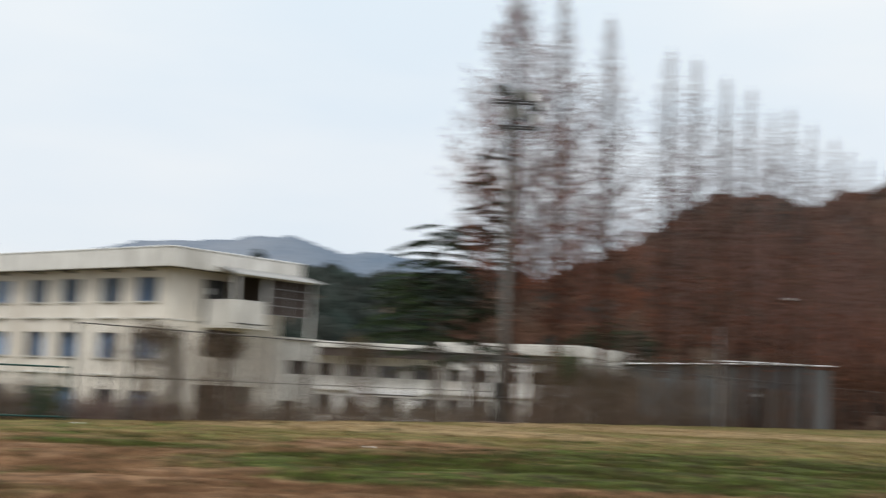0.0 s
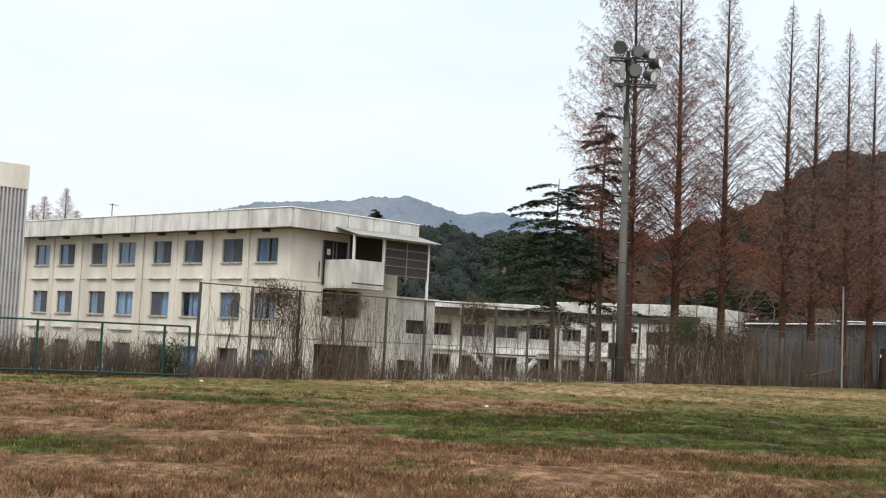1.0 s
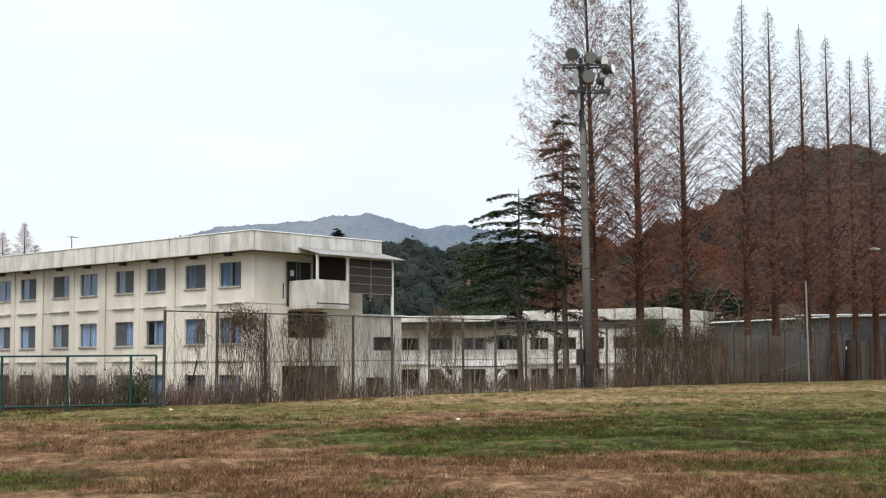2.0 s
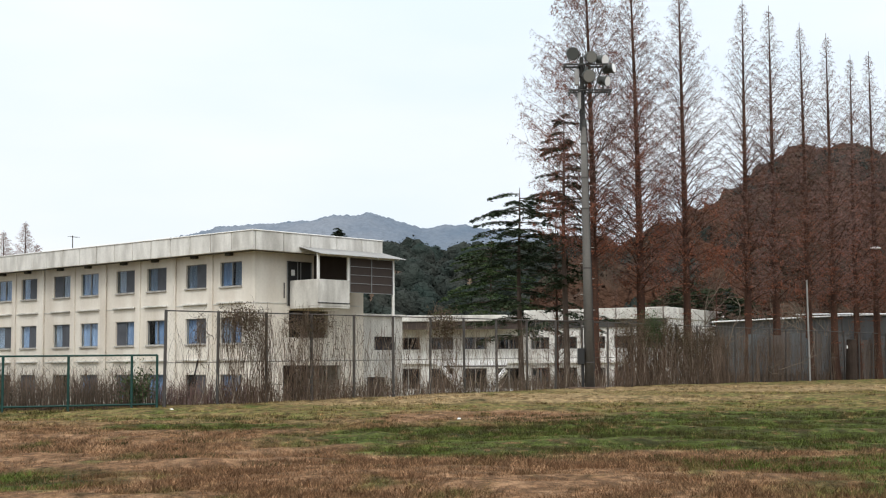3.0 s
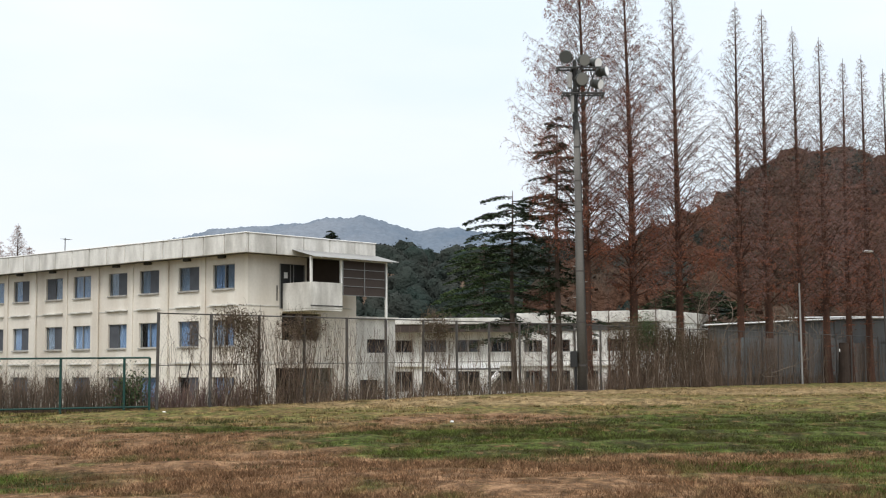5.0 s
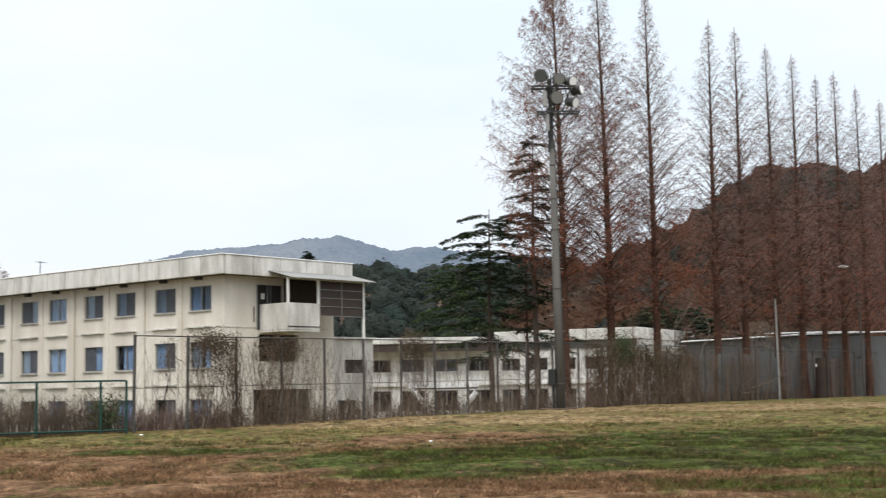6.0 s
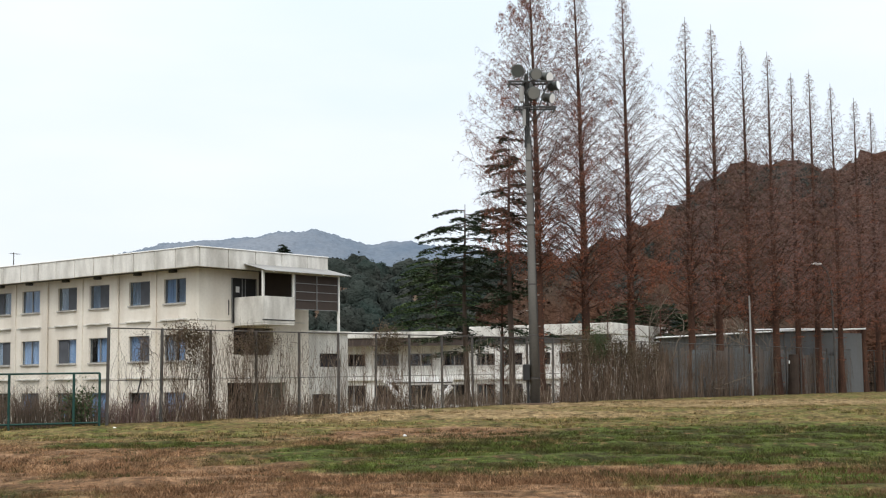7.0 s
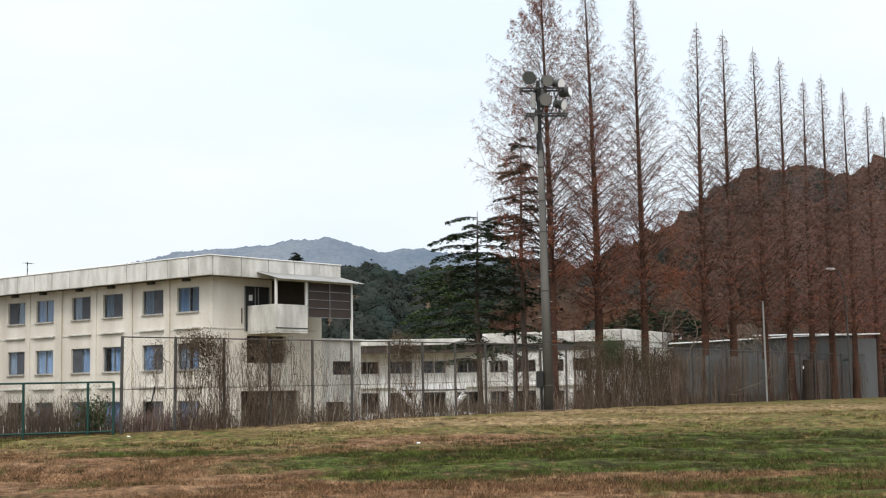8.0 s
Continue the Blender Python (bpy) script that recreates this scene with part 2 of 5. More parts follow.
def cones(starts, ends, r):
    """Corners and faces of many thin three-sided spikes, for twigs."""
    a, b = np.asarray(starts, float), np.asarray(ends, float)
    d = b - a
    d /= np.linalg.norm(d, axis=1)[:, None] + 1e-9
    s = np.cross(d, (0.31, 0.53, 0.79))
    s /= np.linalg.norm(s, axis=1)[:, None] + 1e-9
    t = np.cross(d, s)
    r = np.asarray(r)[:, None]
    v = np.stack([a + s * r, a + (-0.5 * s + 0.866 * t) * r, a + (-0.5 * s - 0.866 * t) * r, b], 1).reshape(-1, 3)
    k = 4 * np.arange(len(a))[:, None]
    return v, np.concatenate([k + (0, 1, 3), k + (1, 2, 3), k + (2, 0, 3)])


def leaves(centres, size, rng, flat=0.0, aspect=0.6, outward=None):
    """Small four-cornered leaves turned at random about the given centres."""
    c = np.asarray(centres, dtype=float)
    n = len(c)
    a = rng.normal(size=(n, 3))
    a[:, 2] *= 1 - flat
    a /= np.linalg.norm(a, axis=1)[:, None] + 1e-9
    if outward is not None:
        # leaves that lie like scales on a crown
        o = outward / (np.linalg.norm(outward, axis=1)[:, None] + 1e-9) + rng.normal(0, 0.5, (n, 3))
        a = np.cross(o, a)
        a /= np.linalg.norm(a, axis=1)[:, None] + 1e-9
        b = np.cross(o, a)
    else:
        b = np.cross(a, rng.normal(size=(n, 3)))
    if flat:
        b[:, 2] *= 1 - flat
    b /= np.linalg.norm(b, axis=1)[:, None] + 1e-9
    s = (np.asarray(size) * rng.uniform(0.6, 1.4, n))[:, None]
    a, b = a * s * 0.5, b * s * 0.5 * aspect
    v = np.stack([c - a, c + b, c + a, c - b], 1).reshape(-1, 3)
    return v, np.arange(4 * n).reshape(n, 4)


def smooth01(x, a, b):
    t = np.clip((x - a) / (b - a), 0, 1)
    return t * t * (3 - 2 * t)


# ---- ground: a field that rises gently to the fence, and lower land behind it ----
FENCE = [(-30.0, 28.0), (-7.15, 34.9), (4.75, 50.8), (19.9, 71.0), (56.0, 119.2)]


def fence_gap(x, y):
    """How far a place lies behind the fence line, in metres along y."""
    return y - np.interp(x, [p[0] for p in FENCE], [p[1] for p in FENCE])


def ground_z(x, y):
    x, y = np.asarray(x, float), np.asarray(y, float)
    field = 0.0152 * np.clip(y, -20, 42) + 0.007 * np.clip(y - 42, 0, 14)
    return field + (-1.35 - field) * smooth01(fence_gap(x, y), 1.2, 9.0)


def axis(*stops):
    out = []
    for a, b, s in stops:
        out += list(np.arange(a, b, s))
    return np.array(out + [stops[-1][1]])


GROUND = bpy.data.materials.new("patchy_winter_grass")


def grass_material(m, blades, gain=1.0):
    """Dry orange-brown grass with green and straw-coloured patches, laid out on the field's plan."""
    m.use_nodes = True
    n, l = m.node_tree.nodes, m.node_tree.links
    b = n["Principled BSDF"]
    b.inputs["Roughness"].default_value = 0.95
    b.inputs["Specular IOR Level"].default_value = 0.05
    geo = n.new("ShaderNodeNewGeometry")
    pos = geo.outputs["Position"]

    def noise_at(scale, detail=4.0, stretch=(1, 1, 1)):
        mp, t = n.new("ShaderNodeMapping"), n.new("ShaderNodeTexNoise")
        mp.inputs["Scale"].default_value = stretch
        t.inputs["Scale"].default_value, t.inputs["Detail"].default_value = scale, detail
        l.new(pos, mp.inputs[0])
        l.new(mp.outputs[0], t.inputs["Vector"])
        return t.outputs["Fac"]

    def maths(op, a, c):
        k = n.new("ShaderNodeMath")
        k.operation = op
        for i, v in enumerate((a, c)):
            if isinstance(v, (int, float)):
                k.inputs[i].default_value = v
            else:
                l.new(v, k.inputs[i])
        return k.outputs[0]

    def ranged(v, a, c, lo=0.0, hi=1.0):
        k = n.new("ShaderNodeMapRange")
        k.interpolation_type = "SMOOTHSTEP"
        for key, x in zip(("From Min", "From Max", "To Min", "To Max"), (a, c, lo, hi)):
            k.inputs[key].default_value = x
        l.new(v, k.inputs["Value"])
        return k.outputs[0]

    def mixed(fac, a, c):
        k = n.new("ShaderNodeMix")
        k.data_type = "RGBA"
        l.new(fac, k.inputs["Factor"])
        for key, v in (("A", a), ("B", c)):
            if isinstance(v, tuple):
                k.inputs[key].default_value = (*v, 1)
            else:
                l.new(v, k.inputs[key])
        return k.outputs["Result"]

    sep = n.new("ShaderNodeSeparateXYZ")
    l.new(pos, sep.inputs[0])
    X, Y = sep.outputs["X"], sep.outputs["Y"]
    rag, mott, fine = noise_at(0.35, 6), noise_at(1.9, 8, (1, 0.7, 1)), noise_at(9, 5)

    def patch(cx, cy, rx, ry, edge=0.6):
        dx, dy = maths("DIVIDE", maths("SUBTRACT", X, cx), rx), maths("DIVIDE", maths("SUBTRACT", Y, cy), ry)
        d = maths("ADD", maths("MULTIPLY", dx, dx), maths("MULTIPLY", dy, dy))
        d = maths("ADD", d, maths("MULTIPLY", maths("SUBTRACT", rag, 0.5), 2.6))
        d = maths("ADD", d, maths("MULTIPLY", maths("SUBTRACT", mott, 0.5), 1.6))
        return ranged(d, 1.0 + edge, 1.0 - edge)

    brown = mixed(ranged(mott, 0.36, 0.6), (0.205, 0.124, 0.071), (0.150, 0.086, 0.047))
    olive = mixed(ranged(mott, 0.36, 0.6), (0.110, 0.108, 0.034), (0.150, 0.110, 0.048))
    green = mixed(ranged(mott, 0.40, 0.60), (0.064, 0.082, 0.019), (0.043, 0.043, 0.015))
    straw = mixed(ranged(mott, 0.38, 0.62), (0.265, 0.192, 0.102), (0.195, 0.138, 0.07))
    col = brown
    col = mixed(ranged(maths("ADD", Y, maths("MULTIPLY", rag, 14.0)), 31.0, 41.0), col, olive)
    for spec, c in GRASS_PATCHES:
        col = mixed(patch(*spec), col, {"green": green, "straw": straw, "brown": brown, "olive": olive}[c])
    # rank green tufts and small dry ones over all of it
    col = mixed(ranged(noise_at(0.8, 8, (1.2, 0.55, 1)), 0.56, 0.68, 0.0, 0.75), col, green)
    col = mixed(ranged(noise_at(3.4, 6, (1.3, 0.6, 1)), 0.58, 0.68, 0.0, 0.7), col, (0.19, 0.108, 0.058))
    # bare dark scuffs
    col = mixed(ranged(noise_at(1.3, 8, (1.3, 0.7, 1)), 0.57, 0.72, 0.0, 0.7), col, (0.125, 0.074, 0.034))
    col = mixed(ranged(noise_at(2.8, 7, (1.3, 0.8, 1)), 0.56, 0.70, 0.0, 0.85), col, (0.058, 0.04, 0.018))
    scale = ranged(fine, 0.3, 0.7, 0.7 * gain, 1.3 * gain)
    scale = maths("MULTIPLY", scale, ranged(noise_at(4.5, 4, (1.2, 0.7, 1)), 0.34, 0.66, 0.6, 1.28))
    scale = maths("MULTIPLY", scale, ranged(noise_at(28, 4), 0.3, 0.7, 0.75, 1.25))
    if blades:
        scale = maths("MULTIPLY", scale, ranged(geo.outputs["Random Per Island"], 0, 1, 0.65, 1.42))
    mul = n.new("ShaderNodeVectorMath")
    mul.operation = "SCALE"
    l.new(col, mul.inputs[0])
    l.new(scale, mul.inputs["Scale"])
    l.new(mul.outputs[0], b.inputs["Base Color"])
    if not blades:
        bp = n.new("ShaderNodeBump")
        bp.inputs["Strength"].default_value, bp.inputs["Distance"].default_value = 1.0, 0.08
        l.new(noise_at(14, 4), bp.inputs["Height"])
        l.new(bp.outputs[0], b.inputs["Normal"])


# centre and half-widths of each patch
GRASS_PATCHES = [
    ((3.5, 23.0, 6.0, 4.2), "green"), ((9.5, 27.0, 7.0, 6.0), "green"), ((-4.3, 26.5, 2.2, 1.3), "green"),
    ((-4.6, 16.0, 1.0, 1.2), "green"), ((6.0, 17.5, 3.2, 1.6), "green"), ((-0.2, 20.0, 1.5, 0.9), "green"),
    ((1.0, 40.0, 9.0, 4.5), "straw"), ((12.0, 50.0, 9.0, 5.0), "straw"), ((-5.0, 30.5, 4.0, 1.2), "olive"),
    ((0.3, 30.0, 2.6, 2.4), "brown"), ((10.0, 42.0, 5.0, 2.0), "olive"), ((3.6, 19.2, 2.2, 0.7), "brown"), ((-6.0, 31.5, 5.0, 2.0), "olive"), ((4.0, 35.0, 7.0, 1.8), "olive"), ((13.0, 35.0, 6.0, 4.0), "olive"), ((6.8, 14.6, 3.2, 1.6), "green"),
]
grass_material(GROUND, False, 0.98)
gx = axis((-2600, -400, 200), (-400, -80, 20), (-80, -24, 4), (-24, 30, 0.35), (30, 90, 4), (90, 400, 20), (400, 2600, 200))
gy = axis((-600, -60, 60), (-60, 0, 6), (0, 10, 1), (10, 40, 0.25), (40, 80, 0.6), (80, 160, 5), (160, 500, 30), (500, 3000, 250))
GX, GY = np.meshgrid(gx, gy)
GZ = ground_z(GX, GY)
near = (np.abs(GX) < 0.42 * GY + 2) & (GY > 10) & (GY < 70)
lump = np.zeros_like(GZ)
for iy, ix in np.argwhere(near):
    p = Vector((GX[iy, ix], GY[iy, ix], 0))
    lump[iy, ix] = 0.05 * noise.noise(p * 0.35) + 0.05 * noise.noise(p * 0.9) + 0.035 * noise.noise(p * 2.1)
GZ += lump
gi = np.arange(GX.size).reshape(GX.shape)
gf = np.stack([gi[:-1, :-1], gi[:-1, 1:], gi[1:, 1:], gi[1:, :-1]], -1).reshape(-1, 4)
ground = soup("ground", np.stack([GX, GY, GZ], -1).reshape(-1, 3), gf, GROUND, smooth=True)
tagged(ground, "patchy brown and green winter grass field", "ground", kind="structure")


# ---- far ridge and wooded hills ----
def ridge(name, mat, stops, dist, depth, foot, step, rough, label, rows=25, lumps=0.0):
    """A hill whose crest follows (bearing, rise) stops at a distance; it falls away before and behind."""
    bear = np.arange(stops[0][0], stops[-1][0] + step, step)
    rise = np.interp(bear, [s[0] for s in stops], [s[1] for s in stops])
    across = np.linspace(-1, 1, rows)
    B, A = np.meshgrid(bear, across)
    R = dist + A * depth
    hgt = (np.interp(B, bear, rise) * dist + EYE_Z - foot) * np.cos(A * math.pi / 2) ** 0.8
    Z = np.zeros_like(B)
    for iy, ix in np.ndindex(B.shape):
        p = Vector((B[iy, ix] * dist, R[iy, ix], 3.0)) * (3.0 / depth)
        Z[iy, ix] = foot + hgt[iy, ix] * (1 + rough * noise.fractal(p, 0.7, 2.1, 7)) - 0.2
        if lumps:
            Z[iy, ix] += lumps * (noise.noise(Vector((B[iy, ix] * dist, R[iy, ix], 0)) * 0.07) + 0.6 * noise.noise(Vector((B[iy, ix] * dist, R[iy, ix], 9)) * 0.19))
    idx = np.arange(B.size).reshape(B.shape)
    fs = np.stack([idx[:-1, :-1], idx[:-1, 1:], idx[1:, 1:], idx[1:, :-1]], -1).reshape(-1, 4)
    ob = soup(name, np.stack([B * R, R, Z], -1).reshape(-1, 3), fs, mat, smooth=True)
    tagged(ob, label, "hill", kind="structure")
    return B, R, Z


# the ridge's haze is only its surface colour
ridge("backdrop_mountain", HAZED_WOODS, [(-0.26, 0.0786), (-0.178, 0.0966), (-0.1635, 0.1011), (-0.123, 0.1026), (-0.0985, 0.1046), (-0.0843, 0.1081), (-0.072, 0.1061),
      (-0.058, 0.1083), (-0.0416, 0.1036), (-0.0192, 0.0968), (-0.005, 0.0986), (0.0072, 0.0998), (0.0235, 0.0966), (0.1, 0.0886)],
      1800, 500, -2, 0.0008, 0.02, "wooded mountain ridge far away, blue-grey haze in its colour", rows=90, lumps=3.5)
MID = ridge("backdrop_hill", SOIL, [(-0.4, 0.0570), (-0.2, 0.0670), (-0.09, 0.0690), (-0.055, 0.0710), (-0.04, 0.0790), (-0.02, 0.0750), (-0.003, 0.0710), (0.009, 0.0780), (0.03, 0.0750), (0.08, 0.0780), (0.14, 0.0700), (0.3, 0.0700), (0.5, 0.0750)],
            330, 110, -2, 0.01, 0.03, "dark evergreen wooded hill behind the buildings")
RIGHT = ridge("backdrop_slope", SOIL, [(0.07, 0.0430), (0.105, 0.0630), (0.133, 0.0690), (0.17, 0.0830), (0.187, 0.0930), (0.207, 0.1040), (0.22, 0.1120), (0.232, 0.1210), (0.253, 0.1280),
              (0.286, 0.1360), (0.305, 0.1280), (0.322, 0.1230), (0.335, 0.1300), (0.356, 0.1390), (0.40, 0.1490), (0.6, 0.1540)],
              215, 80, -2, 0.006, 0.03, "steep hill of red-brown winter woods")


def woods(name, hill, mat, count, size, per, leaf, seed, label, bears, rows=(0, 15), detail=2, sink=0.05):
    """Many ragged, lumpy crowns over the side of a hill that faces the field, with loose leaves round them."""
    rng = np.random.default_rng(seed)
    B, R, Z = hill
    ball = bmesh.new()
    bmesh.ops.create_icosphere(ball, subdivisions=detail, radius=1.0)
    unit = np.array([v.co[:] for v in ball.verts])
    tris = np.array([[v.index for v in f.verts] for f in ball.faces])
    ball.free()
    shapes = []
    for k in range(10):
        r = np.array([1 + 0.42 * noise.fractal(Vector(u) * 1.9 + Vector((k * 7.0, seed, 0)), 0.8, 2.2, 4) + 0.10 * noise.noise(Vector(u) * 9 + Vector((k, 0, 0))) for u in unit])
        shapes.append(unit * r[:, None])
    vs, fs, pts, outs, tree = [], [], [], [], 0
    while tree < count:
        iy, ix = rng.integers(*rows), rng.integers(0, B.shape[1])
        fx, fy = rng.uniform(-0.5, 0.5, 2)
        if not bears[0] < B[iy, ix] < bears[1]:
            continue
        r0 = R[iy, ix] + fy * (R[1, 0] - R[0, 0])
        x0, z0 = (B[iy, ix] + fx * (B[0, 1] - B[0, 0])) * r0, Z[iy, ix]
        s = size * rng.uniform(0.55, 1.3) * 0.5
        a = rng.uniform(0, 6.283)
        turn = np.array([[math.cos(a), -math.sin(a), 0], [math.sin(a), math.cos(a), 0], [0, 0, rng.uniform(0.85, 1.6)]])
        body = shapes[tree % 10] @ turn.T * s * 0.78 + (x0, r0, z0 - sink * s)
        vs.append(body)
        fs.append(tris + tree * len(unit))
        w3 = rng.dirichlet((1, 1, 1), per)
        d = (shapes[tree % 10][tris[rng.integers(0, len(tris), per)]] * w3[:, :, None]).sum(1) * rng.uniform(0.76, 0.92, (per, 1))
        outs.append(d @ turn.T)
        pts.append(d @ turn.T * s + (x0, r0, z0 - sink * s))
        tree += 1
    tagged(soup(name, np.concatenate(vs), np.concatenate(fs), mat, smooth=True), label, "woods", kind="stuff")
    v, f = leaves(np.concatenate(pts), leaf, rng, aspect=0.8, outward=np.concatenate(outs))
    tagged(soup(name, v, f, mat), label + ", outer leaves", "woods", kind="stuff")


woods("evergreen_woods", MID, FOREST_DARK, 520, 6.5, 130, 0.5, 3, "dark green evergreen tree crowns on the hill", (-0.06, 0.12))
woods("winter_woods", RIGHT, FOREST_BROWN, 720, 7.5, 115, 0.5, 4, "red-brown winter tree crowns on the slope", (0.07, 0.45))
woods("evergreen_woods", RIGHT, FOREST_DARK, 260, 6.2, 110, 0.5, 6, "dark evergreen crowns along the top of the slope", (0.16, 0.45), rows=(7, 15))

woods("evergreen_woods", RIGHT, FOREST_DARK, 90, 6.0, 220, 0.42, 7, "dark evergreen crowns at the foot of the slope", (0.13, 0.25), rows=(1, 7))


# ---- the three-storey building ----
AX, AY = Vector((-0.74605, 0.66589, 0)), Vector((-0.66589, -0.74605, 0))
WALL_CORNER = Vector((-11.296, 80.412, 0))
FRAME = Matrix(((AX.x, AY.x, 0, WALL_CORNER.x), (AX.y, AY.y, 0, WALL_CORNER.y), (0, 0, 1, 0), (0, 0, 0, 1)))
FLOOR_Z, WALL_TOP, ROOF_TOP_Z = -1.4, 8.26, 9.40
LONG, DEEP = 37.0, 8.5
COLUMNS = [1.17, 4.45, 8.38, 11.68, 15.65, 18.9, 22.95, 26.15, 30.15, 33.4]
# which half of each window has an insect screen: 0 none, 1 and 2 the two halves
SCREENS = ((0, 1, 1, 1, 0, 2, 1, 0, 1, 1), (0, 1, 0, 2, 0, 1, 1, 1, 0, 1), (0, 1, 0, 0, 1, 0, 2, 0, 1, 0))
ROWS = [(6.32, 7.75), (2.97, 4.49), (-0.38, 1.14)]


def pierced(bm, length, z0, z1, holes, thick, along, out, origin=(0, 0, 0)):
    """A wall with real openings: faces before and behind, and reveals round every opening."""
    along, out, o, up = Vector(along), Vector(out), Vector(origin), Vector((0, 0, 1))
    us = sorted({0.0, length, *(h[0] for h in holes), *(h[1] for h in holes)})
    zs = sorted({z0, z1, *(h[2] for h in holes), *(h[3] for h in holes)})

    def quad(*cs):
        bm.faces.new([bm.verts.new(c) for c in cs])

    def at(u, z, d):
        return o + along * u + up * z - out * d

    for u0, u1 in zip(us, us[1:]):
        for a, b in zip(zs, zs[1:]):
            if any(h[0] <= u0 and u1 <= h[1] and h[2] <= a and b <= h[3] for h in holes):
                continue
            quad(at(u0, a, 0), at(u1, a, 0), at(u1, b, 0), at(u0, b, 0))
            quad(at(u0, b, thick), at(u1, b, thick), at(u1, a, thick), at(u0, a, thick))
    for u0, u1, a, b in [*holes, (0.0, length, z0, z1)]:
        quad(at(u0, a, 0), at(u1, a, 0), at(u1, a, thick), at(u0, a, thick))
        quad(at(u0, b, thick), at(u1, b, thick), at(u1, b, 0), at(u0, b, 0))
        quad(at(u0, a, thick), at(u0, b, thick), at(u0, b, 0), at(u0, a, 0))
        quad(at(u1, a, 0), at(u1, b, 0), at(u1, b, thick), at(u1, a, thick))
    return bm


def wavy_curtain(x0, x1, y, z0, z1, seed):
    bm, n = bmesh.new(), 18
    rows = []
    for k in range(n + 1):
        u = x0 + (x1 - x0) * k / n
        w = y + 0.035 * math.sin(k * 1.9 + seed) + 0.02 * math.sin(k * 0.7 + seed * 2)
        rows.append((bm.verts.new((u, w, z0)), bm.verts.new((u, w, z1))))
    for (a, b), (c, d) in zip(rows, rows[1:]):
        bm.faces.new((a, c, d, b))
    return bm


def window(house, x, z0, z1, w, rng, dim, screen):
    """A sliding window of two sashes set back in its opening, with a curtain behind the glass."""
    root = boxed(x - 0.02, x + w + 0.02, -0.02, 0.10, z0 - 0.10, z0 - 0.005, bevel=0.012)
    win = part("window", root, SILL, house, "sliding aluminium window with stained concrete sill")
    fr = bmesh.new()
    t = 0.04
    for a in ((x, x + t, z0, z1), (x + w - t, x + w, z0, z1), (x + t, x + w - t, z0, z0 + t), (x + t, x + w - t, z1 - t, z1)):
        box(fr, a[0], a[1], -0.20, -0.12, a[2], a[3])
    box(fr, x + w / 2 - 0.03, x + w / 2 + 0.03, -0.205, -0.115, z0 + t, z1 - t)
    part("frame", fr, WINDOW_FRAME, win)
    for k in range(2):
        a = x + t + k * (w / 2 - t / 2)
        g = boxed(a, a + w / 2 - t / 2, -0.172 + 0.02 * k, -0.164 + 0.02 * k, z0 + t, z1 - t)
        p = part("pane", g, GLASS, win)
        p.visible_shadow = False
    if screen:
        # an insect screen slides before one half
        a, b = ((x + t, x + w / 2 + 0.02) if screen == 1 else (x + w / 2 - 0.02, x + w - t))
        part("insect_screen", boxed(a, b, -0.112, -0.104, z0 + t, z1 - t), SCREEN, win, "dark grey insect screen")
    pick = rng.random()
    if not dim or pick < 0.4:
        spans = [(0.03, 0.97)] if screen or pick < 0.6 else [(0.03, 0.7)] if pick < 0.75 else [(0.03, 0.42), (0.55, 0.97)]
        for a, b in spans:
            c = wavy_curtain(x + a * w, x + b * w, -0.255, z0 + 0.02, z1 - 0.02, rng.random() * 6)
            part("curtain", c, CURTAIN if rng.random() < 0.7 else CURTAIN_PALE, win, "faded blue curtain")


house = thing("dormitory_building", "abandoned three-storey cream concrete block with stained parapet", "building", FRAME)
rng = random.Random(5)
holes = [(x, x + 2.0, a, b) for x in COLUMNS for a, b in ROWS]
part("wall", pierced(bmesh.new(), LONG, FLOOR_Z, WALL_TOP, holes, 0.28, (1, 0, 0), (0, 1, 0)), CREAM, house)
SIDE_HOLES = [(2.25, 2.95, 6.0, 7.75), (3.2, 4.0, 6.0, 7.75), (2.35, 5.5, 3.3, 4.9), (1.9, 6.6, -1.2, 1.65)]
part("side_wall", pierced(bmesh.new(), DEEP - 0.28, FLOOR_Z, WALL_TOP, SIDE_HOLES, 0.28, (0, -1, 0), (-1, 0, 0), (0, -0.28, 0)), CREAM, house)
part("back_wall", boxed(0, LONG, -DEEP - 0.28, -DEEP, FLOOR_Z, WALL_TOP), CREAM, house)
part("end_wall", boxed(LONG, LONG + 0.28, -DEEP, 0, FLOOR_Z, WALL_TOP), CREAM, house)
for k, z in enumerate((-1.2, 1.85, 5.1)):
    part("floor_slab", boxed(0.3, LONG - 0.02, -DEEP + 0.02, -0.3, z - 0.15, z), CONCRETE, house)
# the darkness behind the windows is painted on this wall
part("partition", boxed(0.3, LONG - 0.02, -4.4, -4.3, FLOOR_Z + 0.05, WALL_TOP - 0.02), ROOM_SHADE, house, "interior wall coloured near-black as room shade")
